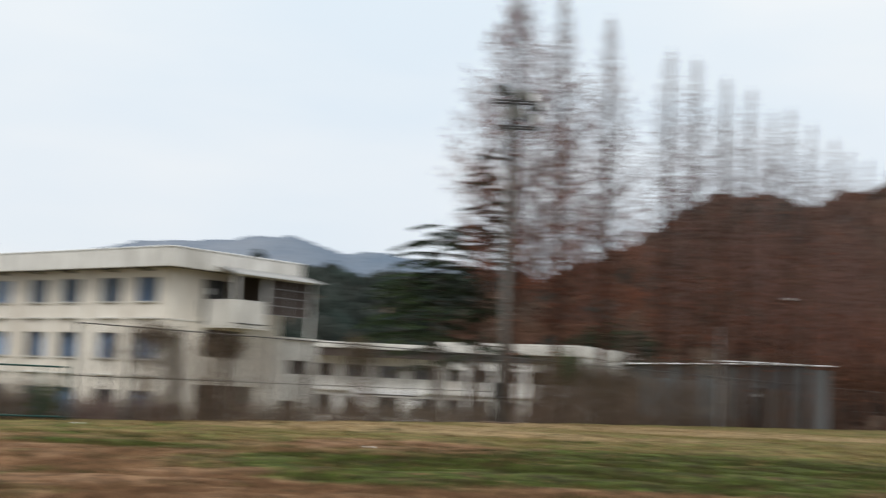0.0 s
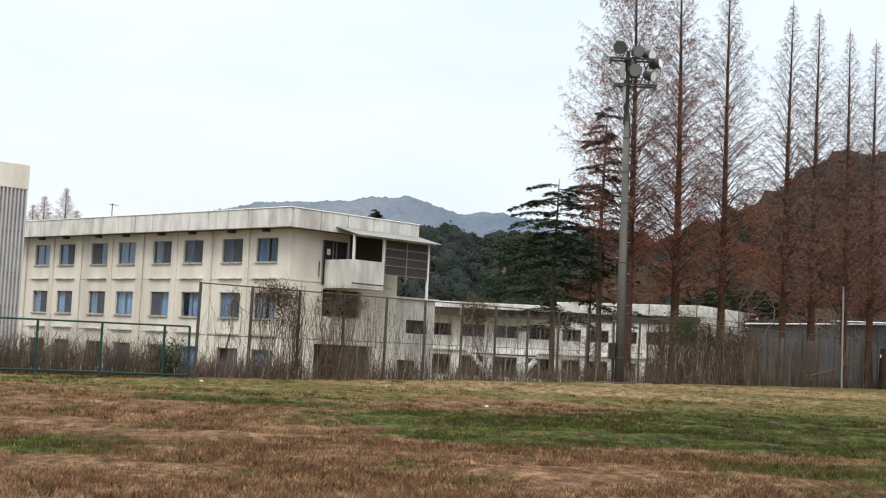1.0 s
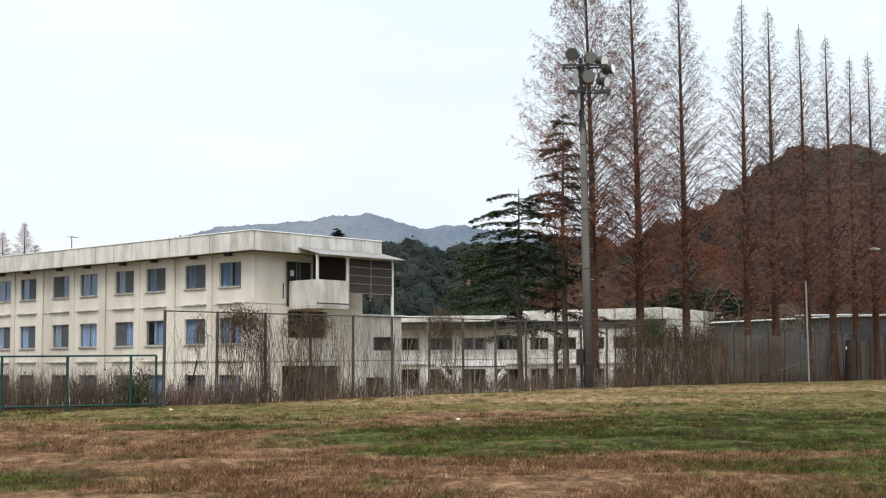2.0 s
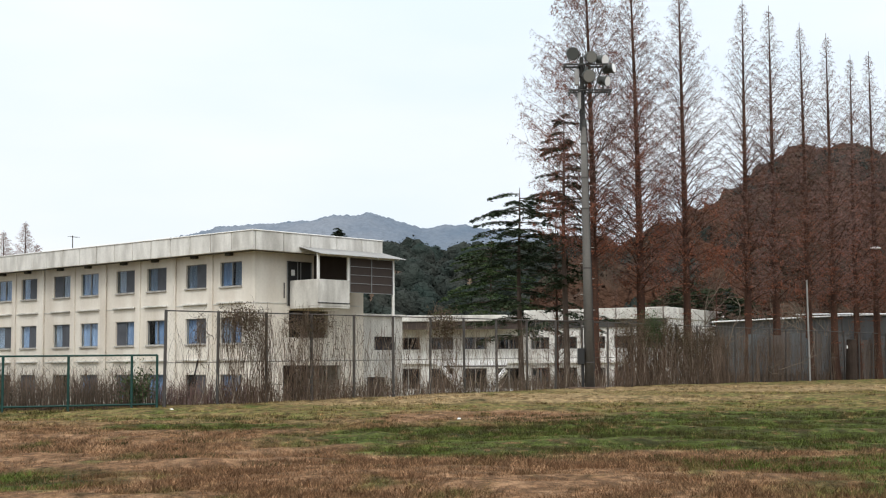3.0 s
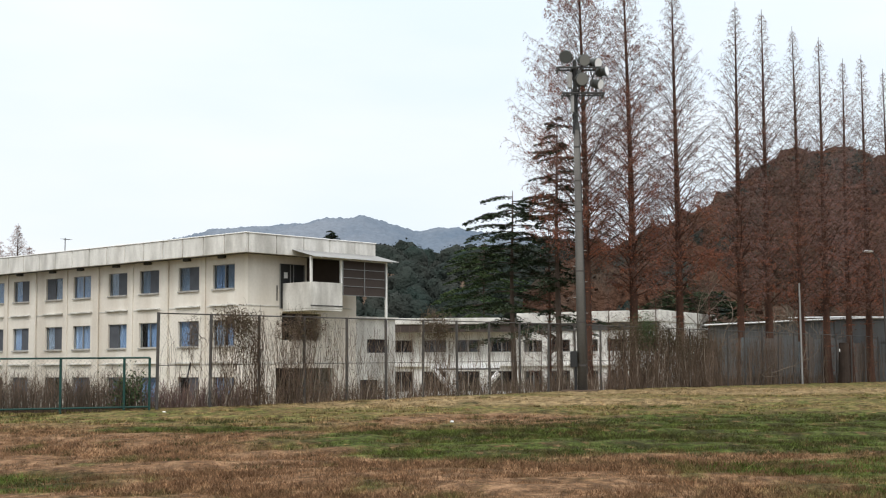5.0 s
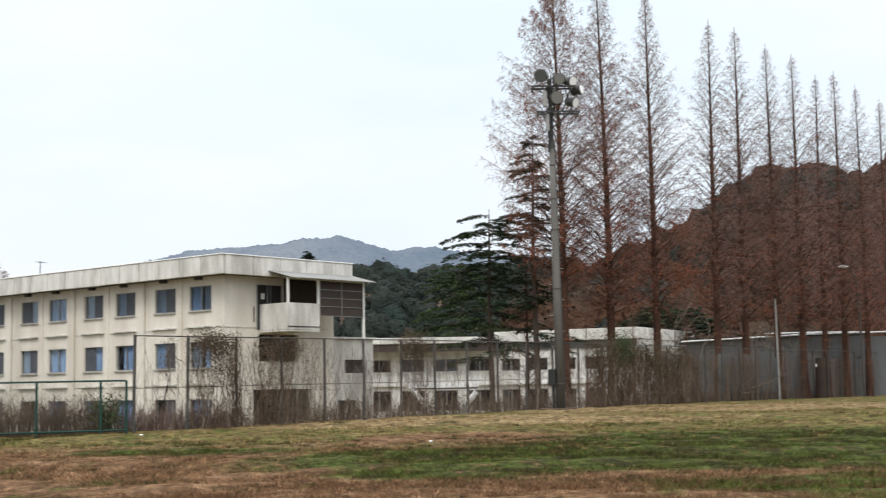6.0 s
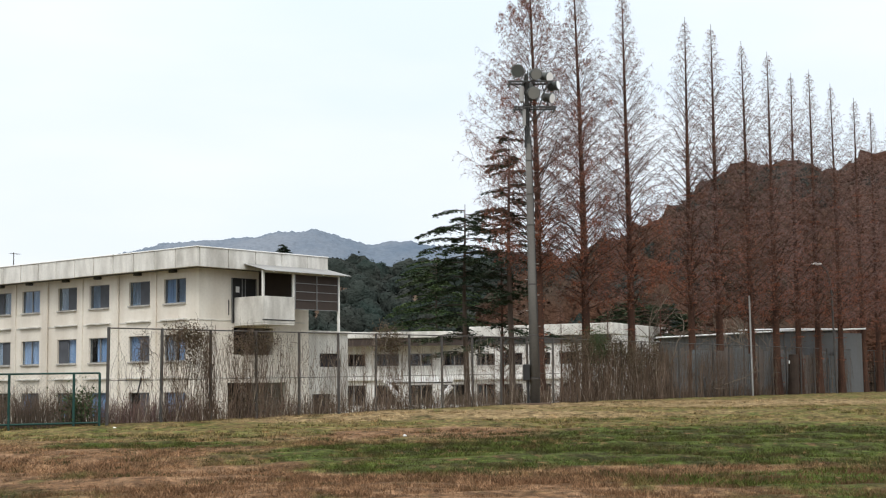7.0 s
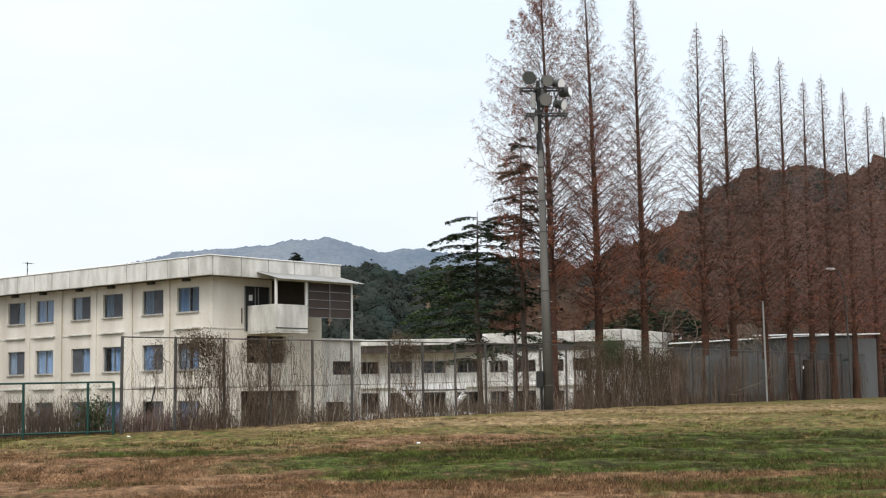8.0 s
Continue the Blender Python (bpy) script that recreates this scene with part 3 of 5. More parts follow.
# roof slab with soffit, and a parapet of separate panels
part("roof", boxed(-0.79, LONG + 0.79, -DEEP - 1.0, 0.79, WALL_TOP + 0.004, ROOF_TOP_Z - 0.35), ROOF_TOP, house)
PANEL = 1.93
u = -1.0
while u < LONG:
    e = min(u + PANEL, LONG + 1.0)
    bm = boxed(u + 0.026, e - 0.026, 0.804, 1.0, WALL_TOP - 0.03 + rng.uniform(-0.008, 0.008), ROOF_TOP_Z - 0.07, bevel=0.02)
    part("parapet_panel", bm, CONCRETE, house)
    u = e
u = 0.792
while u > -DEEP - 1.0:
    e = max(u - PANEL * 1.1, -DEEP - 1.02)
    bm = boxed(-1.0, -0.804, e + 0.026, u - 0.026, WALL_TOP - 0.03, ROOF_TOP_Z - 0.07, bevel=0.02)
    part("parapet_panel", bm, CONCRETE, house)
    u = e
part("coping", boxed(-1.04, LONG + 1.04, 0.77, 1.04, ROOF_TOP_Z - 0.066, ROOF_TOP_Z, bevel=0.015), WHITE, house, "weathered white coping")
part("coping", boxed(-1.04, -0.77, -DEEP - 1.04, 0.766, ROOF_TOP_Z - 0.066, ROOF_TOP_Z, bevel=0.015), WHITE, house, "weathered white coping")
for j, (a, b) in enumerate(ROWS):
    for x in COLUMNS:
        window(house, x, a, b, 2.0, rng, j == 2, SCREENS[j][COLUMNS.index(x)])
        if j:
            part("ledge", boxed(x - 0.15, x + 2.15, 0.003, 0.16, b + 0.80, b + 0.90, bevel=0.015), CONCRETE, house, "short concrete ledge above the window")
        else:
            part("vent", boxed(x + 0.75, x + 1.25, 0.003, 0.30, WALL_TOP - 0.17, WALL_TOP - 0.003, bevel=0.03), BRACKET, house, "dark vent hood under the eaves")
for z in (1.96, 5.29):
    part("string_course", boxed(0.01, LONG, 0.003, 0.03, z - 0.03, z + 0.03), CONCRETE, house)
    part("string_course", boxed(-0.03, -0.003, -DEEP, 0.03, z - 0.03, z + 0.03), CONCRETE, house)
for x in (7.4, 14.7, 22.0, 29.2):
    part("pilaster", boxed(x + 0.12, x + 0.58, 0.003, 0.09, FLOOR_Z, WALL_TOP - 0.003, bevel=0.01), CREAM, house)
    bm = rod(bmesh.new(), (x, 0.09, FLOOR_Z), (x, 0.09, WALL_TOP - 0.05), 0.055, sides=10)
    for z in (0.2, 2.6, 4.9, 7.2):
        box(bm, x - 0.08, x + 0.08, 0.003, 0.15, z, z + 0.05)
    part("drainpipe", bm, CREAM, house, "painted drainpipe")
for x in COLUMNS[::2]:
    part("pilaster", boxed(x + 2.62, x + 3.08, 0.003, 0.09, FLOOR_Z, WALL_TOP - 0.003, bevel=0.01), CREAM, house)
# balcony with solid parapet, posts, corrugated awning and a dark lattice screen
B0, B1, BP = -2.65, -5.2, -2.48
part("balcony_floor", boxed(BP + 0.02, -0.004, B1 + 0.02, B0 - 0.02, 4.98, 5.14), CONCRETE, house)
part("balcony_wall", boxed(BP, BP + 0.14, B1, B0 - 0.144, 5.08, 6.64, bevel=0.015), CONCRETE, house, "stained balcony parapet")
part("balcony_wall", boxed(BP, -0.004, B0 - 0.14, B0, 5.08, 6.64, bevel=0.015), CONCRETE, house, "stained balcony parapet")
part("balcony_rim", boxed(BP - 0.03, BP - 0.004, B1, B0 + 0.03, 5.24, 5.29), BLACK, house)
for y, z in ((B0 - 0.08, 6.644), (B1 + 0.06, 6.644), (-8.97, 3.0)):
    part("post", boxed(BP + 0.01, BP + 0.14, y - 0.065, y + 0.065, z, 8.02, bevel=0.01), WHITE, house, "white painted post")
bm = bmesh.new()
for k in range(60):
    y = B0 + 0.15 - k * (7.1 / 60)
    up = 0.02 * (k % 2)
    a = [bm.verts.new((BP - 0.55, y, 8.07 + up)), bm.verts.new((-1.01, y, 8.58 + up)), bm.verts.new((-1.01, y, 8.56 + up)), bm.verts.new((BP - 0.55, y, 8.05 + up))]
    if k:
        for i in range(4):
            bm.faces.new((last[i], last[(i + 1) % 4], a[(i + 1) % 4], a[i]))
    else:
        bm.faces.new(a)
    last = a
bm.faces.new(last[::-1])
part("awning", bm, AWNING, house, "corrugated awning over the balcony")
part("awning_beam", boxed(BP + 0.01, BP + 0.13, -9.0, B0, 8.024, 8.12), WHITE, house)
for y in (B0 - 0.4, -5.3, -7.1, -8.9):
    bm = bmesh.new()
    rod(bm, (BP - 0.5, y, 8.02), (-1.02, y, 8.52), 0.035, sides=6)
    part("rafter", bm, WHITE, house)
lat = part("lattice_screen", boxed(BP + 0.05, BP + 0.09, -8.85, B1 - 0.005, 5.95, 8.0), RUST_PANEL, house, "dark brown lattice screen")
for y in (-5.24, -7.05, -8.86):
    part("bar", boxed(BP + 0.0, BP + 0.046, y - 0.02, y + 0.02, 5.93, 8.0), WINDOW_FRAME, lat)
for z in (5.95, 6.5, 7.0, 7.5):
    part("bar", boxed(BP + 0.012, BP + 0.046, -8.85, -5.22, z - 0.015, z + 0.015), WINDOW_FRAME, lat)
for y in (-2.15, -2.95, -3.2, -4.05):
    part("door_frame", boxed(-0.075, -0.047, y - 0.285 - 0.03, y - 0.285 + 0.03, 5.15, 7.75), WINDOW_FRAME, house)
# black sheet for the doors; also paints awning shade over the wall between
part("door_and_shade_panel", boxed(-0.045, -0.034, -4.40, -2.42, 5.15, 7.80), BLACK, house, "black panel for the balcony doors and the awning's shade")
part("board_panel", boxed(-0.05, -0.004, -8.45, -4.6, 6.25, WALL_TOP - 0.02), RUST_PANEL, house, "dark brown boarding on the balcony wall")
part("notice", boxed(-0.06, -0.048, -3.02, -2.74, 6.95, 7.3), PAPER, house, "white notice behind the door glass")
part("wall_pipe", rod(bmesh.new(), (-0.05, -2.2, 5.6), (-0.05, -2.2, 6.5), 0.03), POST_GREY, house)

# aerial on the roof
aer = thing("roof_aerial", "thin grey television aerial on the flat roof", "aerial", FRAME @ Matrix.Translation((21.8, -2.0, 0)))
part("mast", rod(bmesh.new(), (0, 0, ROOF_TOP_Z - 0.35), (0, 0, ROOF_TOP_Z + 1.35), 0.035, sides=6), POST_GREY, aer)
part("boom", rod(bmesh.new(), (-0.55, 0, ROOF_TOP_Z + 1.2), (0.3, 0, ROOF_TOP_Z + 1.3), 0.025, sides=6), POST_GREY, aer)
for k in range(5):
    x = -0.5 + 0.18 * k
    part("element", rod(bmesh.new(), (x, -0.25, ROOF_TOP_Z + 1.21 + 0.02 * k), (x, 0.25, ROOF_TOP_Z + 1.21 + 0.02 * k), 0.012, sides=5), POST_GREY, aer)

# ---- connecting wall, low wings and sheds behind the fence ----
link = thing("linking_block", "low whitewashed block joined to the dormitory", "building", FRAME)
part("wall", pierced(bmesh.new(), 3.8, FLOOR_Z, 4.75, [(0.6, 2.4, -1.0, 0.9), (1.25, 3.2, 2.6, 3.45)], 0.25, (0, -1, 0), (-1, 0, 0), (0.3, -DEEP - 0.3, 0)), CONCRETE, link)
part("roof", boxed(0.1, 6.0, -DEEP - 4.2, -DEEP - 0.3, 4.754, 4.86), CONCRETE, link)
# near-black filler gives the openings their shade
part("back", boxed(0.6, 6.0, -DEEP - 4.0, -DEEP - 0.35, FLOOR_Z, 4.7), ROOM_SHADE, link)


def low_wing(name, p, q, deep, top, cols, label, eave=0.7, fascia=0.75, win=(2.9, 3.9)):
    """A two-storey wing with a deep fascia, a dark eave and two rows of windows; p to q is its front."""
    p, q = Vector((*p, 0)), Vector((*q, 0))
    d = (q - p).normalized()
    m = Matrix(((d.x, -d.y, 0, p.x), (d.y, d.x, 0, p.y), (0, 0, 1, 0), (0, 0, 0, 1)))
    w, n = thing(name, label, "building", m), (q - p).length
    cell = n / cols
    hs = [(cell * (k + 0.15), cell * (k + 0.85), a, b) for k in range(cols) for a, b in (win, (-0.25, 1.4))]
    part("wall", pierced(bmesh.new(), n, FLOOR_Z, top - fascia, hs, 0.25, (1, 0, 0), (0, -1, 0)), WHITE, w)
    part("side_wall", boxed(0, 0.25, 0.26, deep, FLOOR_Z, top - fascia), WHITE, w)
    part("side_wall", boxed(n - 0.25, n, 0.26, deep, FLOOR_Z, top - fascia), WHITE, w)
    # solid filler whose colour supplies the rooms' shade
    part("core", boxed(0.3, n - 0.3, 1.2, deep, FLOOR_Z, top - fascia - 0.1), ROOM_SHADE, w, "solid block coloured near-black as room shade")
    part("roof", boxed(-0.1, n + 0.1, -eave, deep + 0.2, top - fascia + 0.004, top, bevel=0.03), CONCRETE, w, "stained white roof fascia")
    part("eave_board", boxed(0.02, n - 0.02, -eave + 0.12, -eave + 0.17, top - fascia - 0.62, top - fascia - 0.003), RUST_PANEL if eave > 1 else BRACKET, w, "dark board under the eaves")
    part("ledge", boxed(0, n, -0.25, -0.003, 1.75, 1.95, bevel=0.02), WHITE, w)
    for a, b, z0, z1 in hs:
        wn_ = part("window", boxed(a, b, -0.06, 0.1, z0 - 0.08, z0 - 0.004), WHITE, w)
        fr = bmesh.new()
        box(fr, (a + b) / 2 - 0.04, (a + b) / 2 + 0.04, 0.12, 0.17, z0, z1)
        box(fr, a, a + 0.06, 0.12, 0.17, z0, z1)
        box(fr, b - 0.06, b, 0.12, 0.17, z0, z1)
        box(fr, a, b, 0.115, 0.175, z0, z0 + 0.05)
        box(fr, a, b, 0.115, 0.175, z1 - 0.05, z1)
        bmesh.ops.remove_doubles(fr, verts=fr.verts, dist=0.001)
        part("frame", fr, WINDOW_FRAME, wn_)
        part("pane", boxed(a + 0.06, b - 0.06, 0.14, 0.15, z0, z1), GLASS, wn_)
    return w


low_wing("low_wing", (-7.5, 113.0), (6.0, 112.6), 9.0, 5.6, 5, "two-storey whitewashed wing with dark eaves", eave=1.7, fascia=0.5)
low_wing("low_wing", (6.2, 115.2), (16.9, 109.3), 14.0, 6.1, 5, "flat-roofed white block with a stained fascia", eave=0.25, fascia=0.9)
brace = thing("white_brace", "white painted steel brace against the low wing", "brace")
part("strut", rod(bmesh.new(), (-0.75, 100.0, 1.6), (0.75, 100.0, -0.3), 0.2, sides=6), LAMP_WHITE, brace)
part("strut", rod(bmesh.new(), (3.9, 100.0, 1.3), (2.6, 100.0, -0.3), 0.2, sides=6), LAMP_WHITE, brace)
part("beam", boxed(-1.0, 4.0, 99.9, 100.1, 1.58, 1.95), LAMP_WHITE, brace)
# thin bar added to draw the dark line below the beam
part("rail", boxed(-0.8, 3.95, 99.84, 99.896, 1.5, 1.6), BRACKET, brace, "thin dark bar added under the beam")


def sheet_shed(name, p, q, deep, top, slope, label):
    """A shed clad with ribbed metal sheets under a thin pale roof."""
    p, q = Vector((*p, 0)), Vector((*q, 0))
    d = (q - p).normalized()
    m = Matrix(((d.x, -d.y, 0, p.x), (d.y, d.x, 0, p.y), (0, 0, 1, 0), (0, 0, 0, 1)))
    s, n = thing(name, label, "shed", m), (q - p).length
    bm = bmesh.new()
    k, pitch, last_ = 0, 0.15, None
    while k * pitch <= n:
        u_, w_ = k * pitch, 0.0 if k % 2 else -0.035
        a = (bm.verts.new((u_, w_, FLOOR_Z)), bm.verts.new((u_, w_, top - 0.05)))
        if last_:
            bm.faces.new((last_[0], a[0], a[1], last_[1]))
        last_, k = a, k + 1
    part("sheet_wall", bm, SHEET, s)
    part("back", boxed(0.02, n - 0.02, 0.02, deep, FLOOR_Z, top - 0.06), SHEET, s)
    bm = boxed(-0.15, n + 0.15, -0.35, deep + 0.2, top - 0.03, top + 0.045, bevel=0.015)
    for v in bm.verts:
        v.co.z += slope * (v.co.y + 0.35)
    part("roof", bm, LAMP_WHITE, s, "pale sheet roof edge")
    return s


sheet_shed("sheet_shed", (16.35, 85.8), (21.4, 76.5), 6.0, 4.15, 0.03, "long grey sheet-metal shed behind the trees")
sheet_shed("sheet_shed", (24.4, 85.6), (27.6, 86.5), 6.0, 4.58, 0.03, "grey sheet-metal shed with pale roof edge")

# old sheet-metal panels standing just behind the chain-link fence
PANEL_START, PANEL_WAY = Vector((13.3, 62.9, 0)), Vector((0.6, 0.8, 0))
prng = random.Random(8)
sfence = thing("sheet_fence", "row of weathered corrugated metal panels behind the chain-link fence", "fence")
for k in range(24):
    wide, tall = 0.92, prng.choice((2.05, 2.15, 2.2, 2.3))
    at_ = PANEL_START + PANEL_WAY * (0.94 * k)
    z_ = float(ground_z(at_.x, at_.y))
    bm, last_ = bmesh.new(), None
    for i in range(13):
        u_, w_ = wide * i / 12, 0.012 * (i % 2)
        q_ = [bm.verts.new((u_, w_ + t_, e_)) for t_, e_ in ((0, -0.1), (0, tall), (0.004, tall), (0.004, -0.1))]
        if last_:
            for c in range(4):
                bm.faces.new((last_[c], q_[c], q_[(c + 1) % 4], last_[(c + 1) % 4]))
        else:
            bm.faces.new(q_)
        last_ = q_
    bm.faces.new(last_[::-1])
    pan = part("panel", bm, prng.choice((SHEET, SHEET, SHEET_BLUE, SHEET_BROWN)), sfence)
    pan.matrix_world = Matrix(((0.6, -0.8, 0, at_.x), (0.8, 0.6, 0, at_.y), (0, 0, 1, z_), (0, 0, 0, 1))) @ Matrix.Rotation(radians(prng.uniform(-1.5, 1.5)), 4, "X")

# tall louvred block that shows beside the dormitory
tower = thing("louvred_block", "tall cream block clad with pale vertical louvres", "building", FRAME)
TX, TY, TZ = 15.8, 7.96, 11.8
part("core", boxed(TX + 0.2, TX + 8.0, TY + 0.05, TY + 12.0, FLOOR_Z, TZ - 0.1), LOUVRE, tower)
part("head", boxed(TX, TX + 8.2, TY, TY + 12.2, TZ - 1.55, TZ, bevel=0.03), CREAM, tower, "plain cream upper wall")
for k in range(44):
    y = TY + 0.1 + k * 0.26
    part("louvre", boxed(TX + 0.02, TX + 0.196, y - 0.05, y + 0.05, FLOOR_Z, TZ - 1.554), LOUVRE, tower)
for z in (3.0, 5.0, 7.6):
    part("rail", boxed(TX + 0.1, TX + 0.19, TY + 0.05, TY + 12.0, z, z + 0.12), STEEL, tower)


# ---- green panel fence ----
def field_z(x, y):
    return float(ground_z(x, y))


gfence = thing("green_fence", "low green steel pipe fence with wire mesh", "fence")
GF = [(-17.8, 30.6), (-7.3, 34.75)]
gd = Vector((GF[1][0] - GF[0][0], GF[1][1] - GF[0][1], 0))
GL = gd.length
gd.normalize()


def on_green(u):
    x, y = GF[0][0] + gd.x * u, GF[0][1] + gd.y * u
    return x, y, field_z(x, y)


u = GL
while u > 0:
    x, y, z = on_green(u)
    part("post", rod(bmesh.new(), (x, y, z - 0.1), (x, y, z + 1.31), 0.032, sides=10), GREEN_PAINT, gfence)
    u -= 1.52 if u < GL else 0.62
for h in (0.1, 1.31):
    a, b = on_green(0), on_green(GL)
    part("rail", rod(bmesh.new(), (a[0], a[1], a[2] + h), (b[0], b[1], b[2] + h), 0.023, sides=8), GREEN_PAINT, gfence)


def mesh_wires(parent, p, q, zp, zq, height, pitch, r, mat):
    """Two families of slanting wires that make a diamond mesh between two places."""
    p, q = Vector((*p, 0)), Vector((*q, 0))
    n = (q - p).length
    d = (q - p) / n
    paths = []
    k = -height
    while k < n:
        for way in (1, -1):
            a, b = max(k, 0.0), min(k + height, n)
            if b > a:
                h0, h1 = (a - k, b - k) if way > 0 else (height - (a - k), height - (b - k))
                paths.append([(p.x + d.x * s, p.y + d.y * s, zp + (zq - zp) * s / n + h, r) for s, h in ((a, h0), (b, h1))])
        k += pitch
    v, f = tubes(paths, 3)
    tagged(soup("wire_mesh", v, f, mat, parent), "thin diamond wire mesh", kind="stuff")


a, b = on_green(0), on_green(GL)
mesh_wires(gfence, a[:2], b[:2], a[2] + 0.08, b[2] + 0.08, 1.24, 0.11, 0.0013, GREEN_PAINT)

# ---- tall chain-link fence along the field's edge ----
cfence = thing("chain_link_fence", "tall weathered chain-link fence overgrown with dead vines", "fence")
FH = 2.42
for (ax_, ay_), (bx_, by_), gap in zip(FENCE[1:], FENCE[2:], (1.805, 1.805, 2.0)):
    n = math.hypot(bx_ - ax_, by_ - ay_)
    if n > 40:
        bx_, by_ = ax_ + (bx_ - ax_) * 0.5, ay_ + (by_ - ay_) * 0.5
        n *= 0.5
    count = round(n / gap)
    za, zb = field_z(ax_, ay_), field_z(bx_, by_)
    for k in range(count + 1):
        x, y = ax_ + (bx_ - ax_) * k / count, ay_ + (by_ - ay_) * k / count
        z = field_z(x, y)
        part("post", rod(bmesh.new(), (x, y, z - 0.1), (x + random.uniform(-0.04, 0.04), y, za + (zb - za) * k / count + FH + 0.02), 0.043, 0.04, sides=8), POST_GREY, cfence)
    part("rail", rod(bmesh.new(), (ax_, ay_, za + FH), (bx_, by_, zb + FH), 0.017, sides=6), POST_GREY, cfence)
    part("wire", rod(bmesh.new(), (ax_, ay_, za + FH * 0.46), (bx_, by_, zb + FH * 0.46), 0.009, sides=5), POST_GREY, cfence)
    mesh_wires(cfence, (ax_, ay_), (bx_, by_), za + 0.05, zb + 0.05, FH - 0.05, 0.13, 0.0009, POST_GREY)
part("stay", rod(bmesh.new(), (-6.55, 35.75, 1.33), (-6.47, 35.75, 1.72), 0.02), BLACK, cfence)

# ---- floodlight pole ----
PX, PY = 4.84, 49.0
PZ = field_z(PX, PY) + 0.02
pole = thing("floodlight_pole", "tall concrete pole carrying round floodlights", "pole", Matrix.Translation((PX, PY, PZ)))
part("shaft", rod(bmesh.new(), (0, 0, -0.2), (-0.10, 0, 9.42), 0.178, 0.105, sides=20), POLE_CONCRETE, pole, smooth=True)
part("footing", boxed(-0.75, 0.5, -0.45, 0.45, -0.25, 0.07, bevel=0.03), SOIL, pole, "dark low footing")
part("switch_box", boxed(-0.42, -0.19, -0.2, 0.12, 0.85, 1.42, bevel=0.015), BLACK, pole, "black switch box")
part("conduit", rod(bmesh.new(), (-0.24, -0.06, 0.0), (-0.24, -0.06, 0.85), 0.045), BLACK, pole)
part("cable", rod(bmesh.new(), (0.17, -0.08, 0.6), (0.0, -0.09, 9.3), 0.012, sides=5), BLACK, pole)
for z in (0.9, 2.4, 4.2, 6.3, 7.4, 8.6):
    part("band", rod(bmesh.new(), (-0.0106 * z, 0, z), (-0.0106 * z, 0, z + 0.05), 0.183 - 0.0076 * z, sides=20), POST_GREY, pole)
for k in range(13):
    z, q = 2.2 + 0.55 * k, 1 if k % 2 else -1
    part("step_bolt", rod(bmesh.new(), (-0.0106 * z, 0, z), (-0.0106 * z + 0.25 * q, 0, z), 0.011, sides=5), STEEL, pole)
# steel head mast, its collar, and the cables that wind up it
part("collar", rod(bmesh.new(), (-0.10, 0, 9.25), (-0.105, 0, 9.5), 0.135, 0.12, sides=16), BRACKET, pole)
part("head_mast", rod(bmesh.new(), (-0.10, 0, 9.4), (-0.14, 0, 11.75), 0.085, 0.07, sides=12), BRACKET, pole, "dark steel head mast")
for k, (r0, r1) in enumerate(((0.13, 0.05), (0.10, 0.16), (0.15, 0.11))):
    pts = []
    for i in range(13):
        q = i / 12
        a = 3.6 + k * 0.9 + 1.5 * math.sin(q * 4 + k * 2)
        r = r0 + (r1 - r0) * q + 0.03 * math.sin(q * 17 + k)
        pts.append((-0.11 + r * math.cos(a), r * math.sin(a), 9.1 + 2.4 * q, 0.026))
    v, f = tubes([pts], 6)
    soup("cable", v, f, BLACK, pole, "thick black cable", smooth=True)
for z in (9.75, 10.2, 10.62, 11.05):
    part("strap", rod(bmesh.new(), (-0.12, 0, z), (-0.12, 0, z + 0.07), 0.13, sides=14), BRACKET, pole)
part("control_gear", boxed(-0.40, -0.24, -0.2, 0.0, 10.72, 11.3, bevel=0.02), STEEL, pole, "pale grey control gear box")
part("control_gear", boxed(-0.30, -0.19, -0.24, -0.08, 9.85, 10.45, bevel=0.02), STEEL, pole, "pale grey control gear box")
part("control_gear", boxed(-0.06, 0.07, -0.3, -0.1, 10.75, 11.35, bevel=0.02), LAMP_GREY, pole, "grey control gear box")
# two square frames of angle steel round the mast, and struts between them
for z, x0, x1 in ((10.5, -0.62, 0.92), (11.42, -0.80, 0.80)):
    for y in (-0.26, 0.2):
        part("cross_arm", boxed(x0, x1, y, y + 0.07, z, z + 0.06, bevel=0.008), BRACKET, pole)
    for x in (x0 + 0.03, -0.3, 0.1, x1 - 0.1):
        part("side_arm", boxed(x, x + 0.06, -0.36, 0.42, z - 0.064, z - 0.004, bevel=0.008), BRACKET, pole)
for a, b in (((-0.5, -0.2, 10.55), (-0.16, -0.05, 10.1)), ((0.6, -0.2, 10.52), (-0.05, -0.05, 10.0)), ((0.7, 0.2, 10.55), (0.45, 0.2, 11.4)),
             ((0.3, -0.22, 10.55), (0.62, -0.22, 11.42)), ((-0.7, -0.2, 11.4), (-0.18, -0.02, 11.1)), ((-0.1, -0.2, 11.45), (-0.1, -0.2, 11.85))):
    part("strut", rod(bmesh.new(), a, b, 0.024, sides=6), BRACKET, pole)


